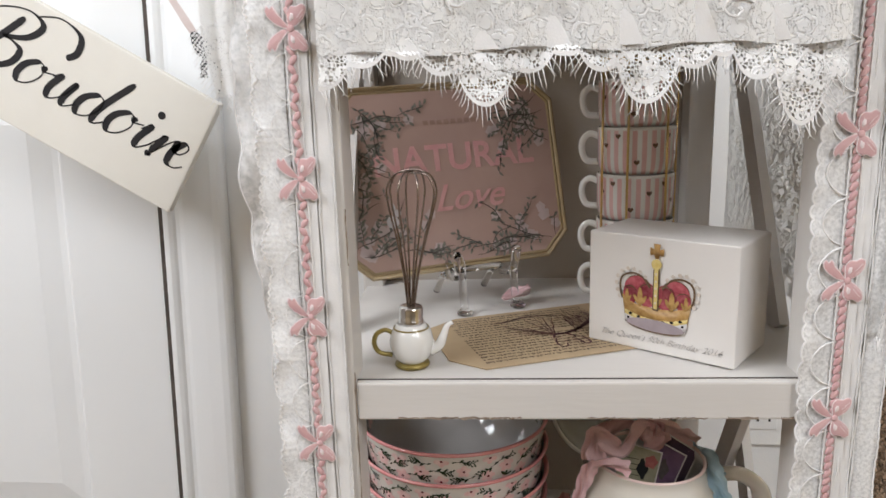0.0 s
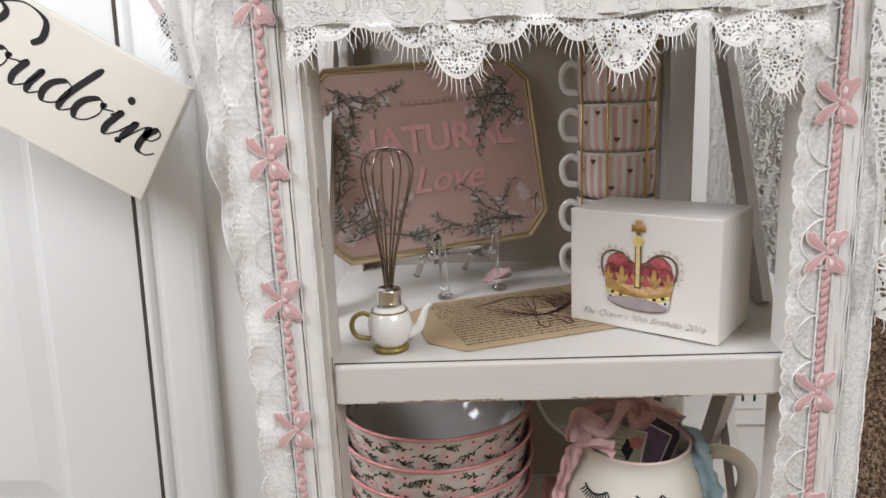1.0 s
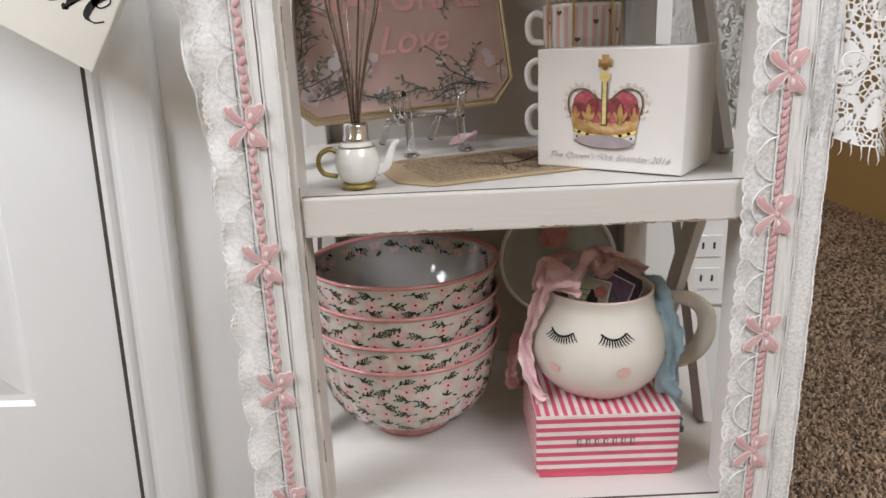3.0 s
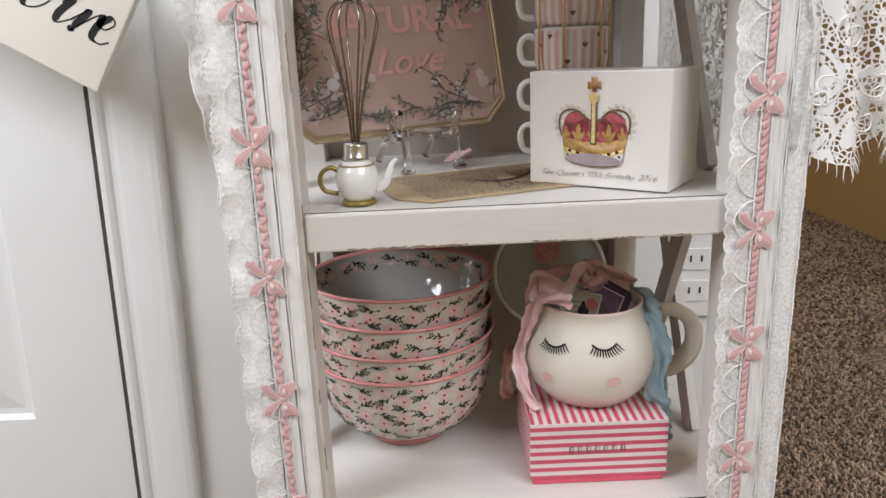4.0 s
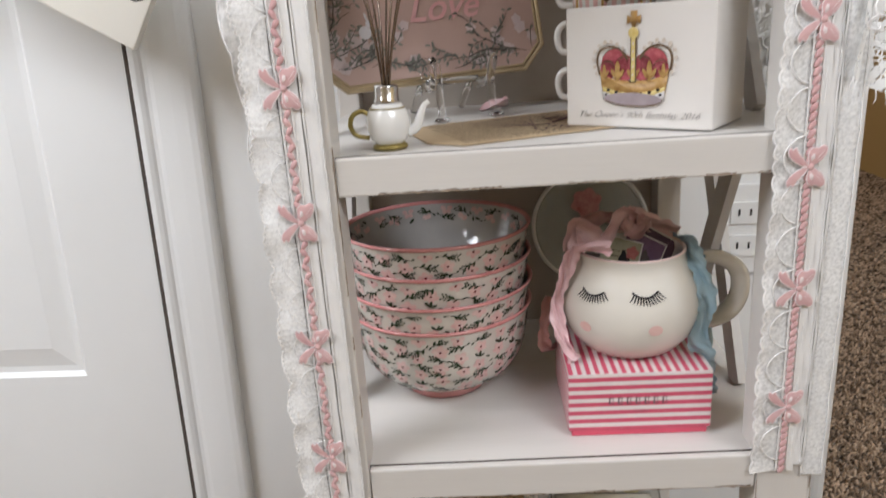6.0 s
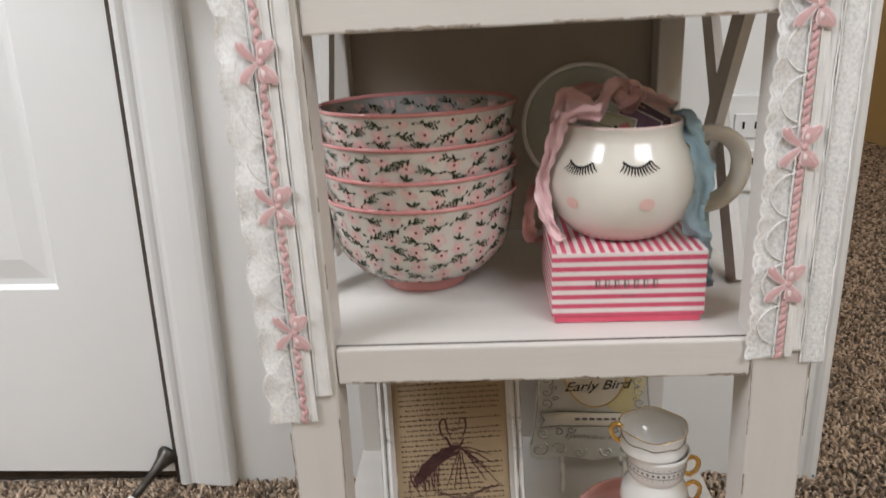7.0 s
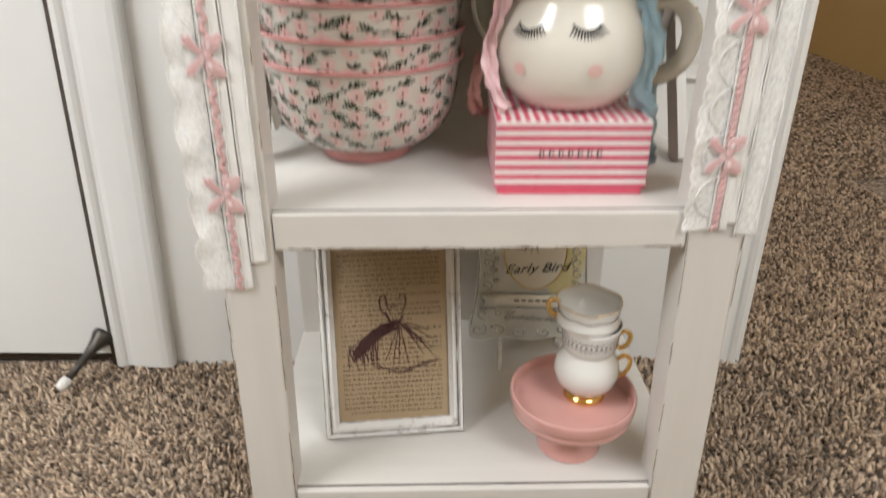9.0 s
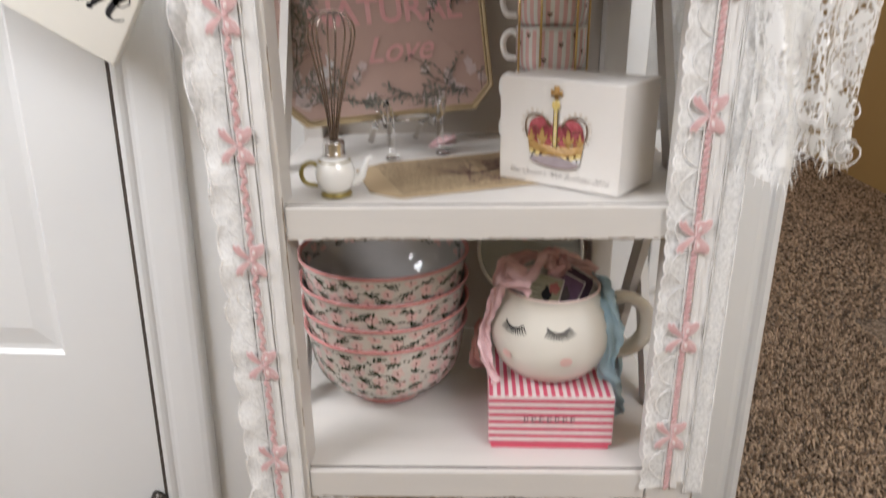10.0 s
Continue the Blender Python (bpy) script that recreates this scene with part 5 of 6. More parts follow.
for k in range(4):
    a = math.pi * k / 4 + 0.2
    up = [(0.0025, 0.012), (0.0052, 0.035), (0.0105, 0.062), (0.0170, 0.088), (0.0178, 0.100), (0.0120, 0.1095), (0.0, 0.1125 - 0.0008 * k)]
    line = [(r * math.cos(a), r * math.sin(a), z) for r, z in up] + [(-r * math.cos(a), -r * math.sin(a), z) for r, z in reversed(up[:-1])]
    part("wire", tube(smooth_line(line, 6), 0.00075, 7), COPPER_WIRE, whisk)

# kraft page lying under the box
tag = thing("printed_page", pose(0.095, 0.640, S1 + 0.0006, 0, 0, 20) @ pose(0, 0, 0, -90, 0, 0), "brown printed book page tag lying flat on the shelf", "paper tag")
part("sheet", prism([(-0.080, -0.062), (0.085, -0.062), (0.085, 0.058), (-0.066, 0.058), (-0.096, 0.040), (-0.100, -0.036)], -0.0007, 0.0), OLD_PAPER, tag).data.shade_flat()
part("print", moved(page_lines(0.128, -0.052, 0.050, 0.0056, 11, 0.0040), Matrix.Translation((-0.012, -0.0007, 0)) @ Matrix.Diagonal((1.0, 1, -1, 1))), PRINT_INK, tag)
part("drawing", moved(dress_drawing(5, 2), Matrix.Translation((0.004, -0.0012, 0.002)) @ Matrix.Diagonal((-1.25, 1, -1.2, 1))), PLUM_INK, tag, "plum ink sketch")
# a crumpled pink petal
rows = []
for i in range(9):
    u = i / 8
    rows.append([(0.030 * u - 0.015, (k / 6 - 0.5) * 0.020 * math.sin(math.pi * (0.12 + 0.8 * u)), 0.004 + 0.006 * math.sin(2.1 * k + 3 * u) * (0.4 + u) * 0.6 + 0.006 * u) for k in range(7)])
single("silk_petal", sheet(rows), PINK_SATIN, "crumpled pink silk petal lying on the shelf", "petal", pose(0.070, 0.725, S1 + 0.0022, 0, 0, 32))

# white box with a crown
cb = thing("crown_box", pose(0.1235, 0.620, S1 + 0.0012, 0, 0, -37.5), "white satin gift box printed with a jewelled crown", "gift box")
BW, BD, BH = 0.115, 0.066, 0.0885
part("box_body", block(0, BW, 0, BD, 0, BH, 0.0016, 3), WHITE_CARD, cb)
crown = part("crown_print", merge(blob(0.058, 0.0212, 0.0190, 0.0040, -0.03, 0.0016, 28)), noisy("grey crown shadow", (0.30, 0.25, 0.27), (0.38, 0.32, 0.34), 90, 0.5), cb, "printed gold and crimson crown")
crown.matrix_basis = Matrix.Translation((-0.0125, 0, -0.0040)) @ Matrix.Diagonal((1.18, 1.1, 1.20, 1))
CRIMSON = noisy("crimson velvet print", (0.30, 0.03, 0.05), (0.50, 0.13, 0.15), 260, 0.5)
GOLD_PRINT = noisy("printed gold", (0.32, 0.165, 0.045), (0.52, 0.33, 0.12), 260, 0.45)
YELLOW_PRINT = noisy("printed yellow gold", (0.62, 0.46, 0.13), (0.70, 0.58, 0.26), 260, 0.45)
PEARL = noisy("printed pearl", (0.52, 0.44, 0.36), (0.74, 0.68, 0.62), 400, 0.4)
BROWN_LINE = noisy("brown outline print", (0.10, 0.06, 0.03), (0.18, 0.11, 0.06), 200, 0.5)
cx = 0.058
part("velvet", merge(*[blob(cx + dx, dz, rx, rz, 0, 0.0005, 20) for dx, dz, rx, rz in ((-0.0125, 0.043, 0.0092, 0.0085), (0.0125, 0.043, 0.0092, 0.0085), (-0.006, 0.040, 0.007, 0.008), (0.006, 0.040, 0.007, 0.008), (-0.0175, 0.039, 0.005, 0.0065), (0.0175, 0.039, 0.005, 0.0065))]), CRIMSON, crown)
ERMINE = noisy("pale ermine print", (0.50, 0.48, 0.50), (0.62, 0.60, 0.60), 300, 0.5)
part("ermine_band", prism([(cx - 0.0203, 0.0205), (cx + 0.0203, 0.0205), (cx + 0.0207, 0.0262), (cx + 0.011, 0.0228), (cx, 0.0220), (cx - 0.011, 0.0228), (cx - 0.0207, 0.0262)], -0.0012, -0.0010), ERMINE, crown)
part("gold_band", prism([(cx - 0.0205, 0.024), (cx - 0.011, 0.0205), (cx, 0.0195), (cx + 0.011, 0.0205), (cx + 0.0205, 0.024), (cx + 0.0225, 0.036), (cx + 0.012, 0.033), (cx, 0.032), (cx - 0.012, 0.033), (cx - 0.0225, 0.036)], -0.0008, -0.0006), GOLD_PRINT, crown)
part("yellow_band", prism([(cx - 0.0200, 0.0245), (cx - 0.011, 0.0213), (cx, 0.0203), (cx + 0.011, 0.0213), (cx + 0.0200, 0.0245), (cx + 0.0208, 0.0288), (cx + 0.011, 0.0258), (cx, 0.0248), (cx - 0.011, 0.0258), (cx - 0.0208, 0.0288)], -0.0010, -0.0008), YELLOW_PRINT, crown)
lis = []
for dx, s in ((-0.0195, 0.7), (-0.0105, 1.0), (0.0, 0.9), (0.0105, 1.0), (0.0195, 0.7)):
    lis += [blob(cx + dx, 0.038, 0.0018 * s, 0.0065 * s, 0, 0.0011, 10), blob(cx + dx - 0.0026 * s, 0.0365, 0.0012 * s, 0.0036 * s, 0.5, 0.0011, 9), blob(cx + dx + 0.0026 * s, 0.0365, 0.0012 * s, 0.0036 * s, -0.5, 0.0011, 9)]
part("fleur_ornament", merge(*lis), GOLD_PRINT, crown)
arch = []
for s in (-1, 1):
    line = smooth_line([(cx + s * x, 0, z) for x, z in ((0.0228, 0.036), (0.0245, 0.044), (0.0225, 0.0505), (0.016, 0.0530), (0.009, 0.0510), (0.004, 0.045))], 6)
    arch.append(stroke([(q[0], q[2]) for q in line], 0.0013, 0.0009, False))
    for x, z, w in ((0.0125, 0.043, 0.0092), (0.0055, 0.041, 0.0062), (0.0178, 0.0395, 0.0052)):
        arch.append(stroke([(cx + s * x + w * math.cos(a), z + 0.95 * w * math.sin(a)) for a in [0.3 + 0.31 * k for k in range(9)]], 0.0006, 0.0007))
arch.append(stroke([(cx + 0.0192 * math.cos(a), 0.0212 + 0.0042 * math.sin(a) - 0.0006 * math.cos(a)) for a in [math.pi * (0.98 + 1.04 * k / 20) for k in range(21)]], 0.0008, 0.0019))
arch.append(stroke([(cx, 0.031), (cx, 0.0585)], 0.0042, 0.0011, False))
part("arch", merge(*arch), BROWN_LINE, crown)
pearls = []
for s in (-1, 1):
    for x, z in [(0.0246, 0.037), (0.0262, 0.041), (0.0270, 0.0455), (0.0260, 0.0500), (0.0232, 0.0535), (0.0192, 0.0555), (0.0150, 0.0557), (0.0108, 0.0542), (0.0072, 0.0515)]:
        pearls.append(blob(cx + s * x, z, 0.0013, 0.0013, 0, 0.0012, 10))
for k in range(5):
    pearls.append(blob(cx, 0.036 + 0.0046 * k, 0.0007, 0.0008, 0, 0.0017, 8))
for q in pearls:
    part("pearl", q, PEARL, crown)
part("centre_bar", merge(stroke([(cx, 0.032), (cx, 0.059)], 0.0025, 0.0014, False), blob(cx, 0.0605, 0.0034, 0.0034, 0, 0.0015, 16)), YELLOW_PRINT, crown)
part("cross", merge(prism([(cx - 0.001, 0.064), (cx + 0.001, 0.064), (cx + 0.0018, 0.0665), (cx + 0.0045, 0.0658), (cx + 0.0045, 0.0708), (cx + 0.0018, 0.0698), (cx + 0.0022, 0.0732), (cx - 0.0022, 0.0732), (cx - 0.0018, 0.0698), (cx - 0.0045, 0.0708), (cx - 0.0045, 0.0658), (cx - 0.0018, 0.0665)], -0.0013, -0.0011)), GOLD_PRINT, crown)
dots = [blob(cx - 0.018 + 0.0045 * k, 0.0245 - 0.0035 * math.sin(math.pi * (k + 0.5) / 9), 0.0009, 0.0008, 0, 0.0014, 8) for k in range(9)]
dots += [blob(cx - 0.0165 + 0.0055 * k, 0.0276 - 0.0036 * math.sin(math.pi * (k + 0.5) / 7), 0.0013, 0.0009, 0, 0.0015, 8) for k in range(7)]
part("jewels", merge(*dots), INK, crown)
SILVER_INK = noisy("silver grey print", (0.40, 0.38, 0.37), (0.50, 0.48, 0.47), 200, 0.5, 0.1)
written("lettering", "The Queen's 90th Birthday 2016", 0.0072, SILVER_INK, cb, pose(0.058, -0.0004, 0.0075, 90, 0, 0), 0.5, bold=-0.0002)

# stacked striped mugs in a gold rack


def striped_cup_mesh():
    """A straight cup, in alternate pink and white faces."""
    prof = [(0.0, 0.001), (0.026, 0.0), (0.0295, 0.0015), (0.0320, 0.006), (0.0332, 0.014), (0.0335, 0.0385), (0.0338, 0.0405), (0.0328, 0.0415), (0.0318, 0.0400), (0.0312, 0.012), (0.0, 0.006)]
    v, f = lathe(prof, 104)
    me = mesh_of("cup_body", v, f, [WHITE_GLAZE, noisy("baby pink glaze", (0.72, 0.46, 0.46), (0.77, 0.54, 0.53), 60, 0.2)])
    for k, p in enumerate(me.polygons):
        ring, i = divmod(k, 104)
        p.material_index = 1 if 2 <= ring <= 4 and i % 4 in (0, 1) else 0
    return me


cup_mesh = striped_cup_mesh()
hearts = []
rnd = random.Random(12)
for k in range(15):
    a = 2 * math.pi * k / 15 + rnd.uniform(-0.1, 0.1)
    z0 = (0.012, 0.026, 0.034, 0.019)[k % 4]
    pts = []
    for q in range(18):
        t = 2 * math.pi * q / 18
        hx, hz = 16 * math.sin(t) ** 3, 13 * math.cos(t) - 5 * math.cos(2 * t) - 2 * math.cos(3 * t) - math.cos(4 * t)
        s = 0.00016
        r = 0.0340
        pts.append((r * math.sin(a + hx * s / r), -r * math.cos(a + hx * s / r), z0 + hz * s))
    hearts.append((pts, [tuple(range(18))]))
HEART = noisy("brown gold hearts", (0.12, 0.07, 0.05), (0.22, 0.14, 0.09), 90, 0.3, 0.4)


def striped_mug(m):
    c = thing("striped_mug", m, "pink and white striped mug with dark hearts, stacked in rack", "mug", "stacked striped mugs")
    part("body", cup_mesh, None, c)
    part("heart_pattern", merge(*hearts), HEART, c)
    part("handle", tube(smooth_line([(-0.0325, 0, 0.0325), (-0.040, 0, 0.0350), (-0.0460, 0, 0.030), (-0.0470, 0, 0.0205), (-0.043, 0, 0.0115), (-0.0325, 0, 0.010)], 6), 0.0031, 10), WHITE_GLAZE, c)
    return c


MX, MY = 0.176, 0.712
one = striped_mug(pose(MX, MY, S1 + 0.002, 0, 0, -14))
for k in range(1, 5):
    copy_thing(one, pose(MX, MY, S1 + 0.002 + 0.0405 * k, 0, 0, -14 + (2, -3, 4, -2)[k - 1]))
rack = thing("mug_rack", pose(MX, MY, S1), "slim gold wire rack round the stacked mugs", "rack")
for a in (-58, 8, 128, 208):
    ca, sa = math.cos(radians(a)), math.sin(radians(a))
    part("upright", tube([(0.0365 * ca, 0.0365 * sa, 0.001), (0.0365 * ca, 0.0365 * sa, 0.222)], 0.0011, 8), DULL_GOLD, rack)
a = radians(-112)
part("upright", tube([(0.0365 * math.cos(a), 0.0365 * math.sin(a), 0.001), (0.0365 * math.cos(a), 0.0365 * math.sin(a), 0.222)], 0.0011, 8), DULL_GOLD, rack)
for z in (0.0012, 0.222):
    part("ring", tube([(0.0365 * math.cos(q), 0.0365 * math.sin(q), z) for q in [2 * math.pi * k / 40 for k in range(40)]], 0.0011, 8, True), DULL_GOLD, rack)

# ---- hanging name board ----
SY = 0.815
LONG, SHORT, THICK = 0.31, 0.132, 0.013
ang = math.degrees(math.atan2(-0.100, 0.165))
board_m = pose(-0.302, SY, 0.712, 0, -ang, 0)
sign = thing("hanging_sign", board_m, "cream wooden name board in black script, hanging from ribbon", "sign")
bm = block(-LONG, 0, -0.004, THICK - 0.004, 0, SHORT, 0.0016, 2)
part("board", bm, CREAM_BOARD, sign)


def pen(points, thin, thick, steps=8):
    """A pen line: thin going up, thick coming down."""
    line = smooth_line([(x, 0, z) for x, z in points], steps)
    w = []
    for i in range(len(line)):
        d = line[min(i + 1, len(line) - 1)] - line[max(i - 1, 0)]
        d = d.normalized() if d.length else Vector((1, 0, 0))
        w.append(thin + (thick - thin) * max(0.0, -d.z * 0.95 - d.x * 0.15) ** 0.8)
    w[0] = w[-1] = thin
    soft = [(w[max(i - 1, 0)] + 2 * w[i] + w[min(i + 1, len(w) - 1)]) / 4 for i in range(len(w))]
    return stroke([(q.x, q.z) for q in line], soft, 0.0, False)


ROUND = [(0.62, 0.93), (0.38, 1.0), (0.10, 0.72), (0.06, 0.30), (0.26, 0.0), (0.56, 0.14), (0.72, 0.55), (0.62, 0.93), (0.72, 0.78), (1.0, 0.86)]
LETTERS = (
    (0.0, [[(1.05, 2.15), (0.85, 1.2), (0.55, 0.35), (0.1, -0.05), (-0.25, 0.15), (-0.1, 0.45)], [(-0.1, 1.5), (0.25, 2.1), (1.0, 2.45), (1.65, 2.2), (1.55, 1.6), (1.0, 1.25), (0.85, 1.3)], [(1.0, 1.25), (1.6, 1.05), (1.65, 0.45), (1.1, -0.05), (0.55, 0.05), (0.45, 0.3)], [(1.3, 2.4), (1.9, 2.75), (2.7, 2.55), (3.0, 1.95), (2.85, 1.6)]]),
    (1.95, [ROUND]),
    (2.95, [[(0.0, 0.8), (0.2, 1.0), (0.14, 0.35), (0.34, 0.0), (0.66, 0.35), (0.76, 1.0)], [(0.76, 1.0), (0.70, 0.3), (0.86, 0.0), (1.15, 0.3)]]),
    (4.05, [ROUND[:8], [(0.98, 2.0), (0.74, 0.9), (0.70, 0.25), (0.86, 0.0), (1.15, 0.3)]]),
    (5.15, [ROUND]),
    (6.15, [[(0.0, 0.7), (0.2, 1.0), (0.14, 0.3), (0.30, 0.0), (0.60, 0.4)]]),
    (6.70, [[(0.0, 0.35), (0.22, 0.9), (0.18, 0.1)], [(0.18, 0.1), (0.2, 0.0), (0.45, 0.75), (0.62, 0.95), (0.72, 0.6), (0.95, 0.55), (1.05, 0.85), (0.85, 1.0), (0.70, 0.6), (0.80, 0.1), (1.1, 0.0), (1.3, 0.2)]]),
)
XH = 0.0295
ink = []
for x0, strokes in LETTERS:
    for s in strokes:
        ink.append(pen([(-0.274 + XH * (1.12 * (x0 + px) + 0.36 * pz), 0.047 + XH * pz) for px, pz in s], 0.0016, 0.0078))
ink.append(blob(-0.274 + XH * (1.12 * 6.32 + 0.36 * 1.5), 0.047 + XH * 1.5, 0.0042, 0.0042, 0, 0.0, 16))
part("lettering", moved(merge(*ink), Matrix.Translation((0, -0.0043, 0))), INK, sign, "black hand-lettered word Boudoir").data.shade_flat()

GINGHAM, nt, b = nodes_of("black and white gingham", 0.7)
ck = node(nt, "ShaderNodeTexChecker", Scale=420.0)
ck.inputs[1].default_value, ck.inputs[2].default_value = (0.01, 0.01, 0.012, 1), (0.72, 0.72, 0.72, 1)
nt.links.new(coords(nt), ck.inputs[0])
nt.links.new(ck.outputs[0], b.inputs["Base Color"])
corner = board_m @ Vector((-0.052, 0.0, SHORT + 0.022)) + Vector((0.026, 0, 0.002))
for sd, pts in ((31, [(0, 0, 0), (-0.010, -0.003, 0.010), (-0.014, -0.002, 0.022), (-0.004, -0.004, 0.014), (0, -0.002, 0.002)]), (32, [(0, 0, 0), (0.010, -0.003, 0.012), (0.016, -0.002, 0.018), (0.008, -0.004, 0.006), (0, -0.002, 0.0)]), (33, [(0, 0, 0.002), (-0.006, -0.003, -0.008), (-0.007, -0.002, -0.020)])):
    single("gingham_bow", ruffle(pts, 0.011, sd, 4, 0.001), GINGHAM, "black and white gingham bow on the name board", "bow", Matrix.Translation(corner))
single("hook", tube(smooth_line([(0.004, 0.004, -0.036), (0.009, -0.002, -0.026), (0.012, -0.002, -0.016), (0.004, 0.0, -0.004)], 5), 0.0011, 6), INK, "small black hook under the gingham bow", "hook", Matrix.Translation(corner))
rib_pts = [tuple(corner), (-0.275, 0.811, 0.935), (-0.31, 0.815, 1.0), (-0.352, 0.84, 1.075)]
single("hanging_ribbon", ruffle(rib_pts, 0.009, 41, 4, 0.0008), cloth_mat("pale pink ribbon", (0.70, 0.60, 0.58), (0.77, 0.68, 0.66), rough=0.4), "pale pink satin ribbon holding up the name board", "ribbon")
far_corner = board_m @ Vector((-LONG + 0.012, -0.006, SHORT - 0.006))
single("hanging_ribbon", ruffle([tuple(far_corner), (-0.44, 0.82, 1.04), (-0.40, 0.835, 1.075), (-0.356, 0.84, 1.078)], 0.009, 42, 4, 0.0008), cloth_mat("pale pink ribbon", (0.70, 0.60, 0.58), (0.77, 0.68, 0.66), rough=0.4), "pale pink satin ribbon holding up the name board", "ribbon")
single("coat_hook", moved(lathe([(0.0, 0.0), (0.012, 0.0), (0.012, 0.003), (0.004, 0.006), (0.004, 0.085), (0.007, 0.088), (0.007, 0.093), (0.0, 0.094)], 20), pose(-0.354, 0.918, 1.073, 90, 0, 0)), STEEL, "round steel peg on the door holding ribbon", "peg")

# ---- trims and lace ----


BOW_LOOP = [(0.0, 0.0006), (-0.0010, 0.0050), (-0.0012, 0.0105), (0.0016, 0.0142), (0.0056, 0.0138), (0.0090, 0.0156), (0.0118, 0.0138), (0.0114, 0.0092), (0.0086, 0.0050), (0.0042, 0.0016)]
BOW_TAIL = [(-0.0004, 0.0004), (-0.0040, 0.0052), (-0.0082, 0.0098), (-0.0108, 0.0146), (-0.0128, 0.0128), (-0.0146, 0.0148), (-0.0160, 0.0122), (-0.0148, 0.0082), (-0.0108, 0.0042), (-0.0050, 0.0008)]
BOW_HOLLOW = [(0.0006, 0.0040), (0.0004, 0.0076), (0.0016, 0.0100), (0.0034, 0.0094), (0.0034, 0.0060)]


def bow_patch(outline, s, low, high):
    """A thin padded patch of satin stitch, its rim rounded down."""
    pts = [(x, s * z) for x, z in outline]
    n = len(pts)
    c = (sum(p[0] for p in pts) / n, sum(p[1] for p in pts) / n)
    ring = lambda k, y: [(c[0] + k * (x - c[0]), y, c[1] + k * (z - c[1])) for x, z in pts]
    v = ring(1.0, low) + ring(0.97, high * 0.7) + ring(0.86, high) + [(c[0], high * 0.9, c[1])]
    f = [(r * n + i, r * n + (i + 1) % n, (r + 1) * n + (i + 1) % n, (r + 1) * n + i) for r in (0, 1) for i in range(n)]
    return v, f + [(2 * n + i, 2 * n + (i + 1) % n, 3 * n) for i in range(n)]


def bow_pair():
    """An embroidered bow turned on its side: two loops, two notched tails and a small knot."""
    out = [bow_patch(o, s, 0.0005, h) for o, h in ((BOW_LOOP, -0.0010), (BOW_TAIL, -0.0007)) for s in (1, -1)]
    kn = lathe([(0.0, -0.0015), (0.0016, -0.0013), (0.0024, -0.0007), (0.0024, 0.0)], 12)
    out.append(([(x + 0.0008, z - 0.0006, y) for x, y, z in kn[0]], kn[1]))
    return merge(*out)


def bow_outline():
    """Pale hollow of each loop and the stitched folds."""
    out = []
    for s in (1, -1):
        out.append(bow_patch(BOW_HOLLOW, s, -0.0008, -0.0014))
        for o in (BOW_LOOP, BOW_TAIL):
            out.append(tube(smooth_line([(x, -0.0003, s * z) for x, z in o], 3, True), 0.00042, 5, True))
        for pts in ([(-0.0022, 0.0034), (-0.0060, 0.0084), (-0.0098, 0.0138)], [(0.0052, 0.0062), (0.0082, 0.0098), (0.0104, 0.0120)], [(0.0056, 0.0040), (0.0090, 0.0074), (0.0114, 0.0104)]):
            out.append(tube(smooth_line([(x, -0.0010, s * z) for x, z in pts], 4), 0.0002, 5))
    return merge(*out)


BOW = mesh_of("bow", *bow_pair(), PINK_CORD)
STITCH = mesh_of("stitched_outline", *bow_outline(), cloth_mat("pale pink stitching", (0.80, 0.68, 0.68), (0.85, 0.75, 0.75)))


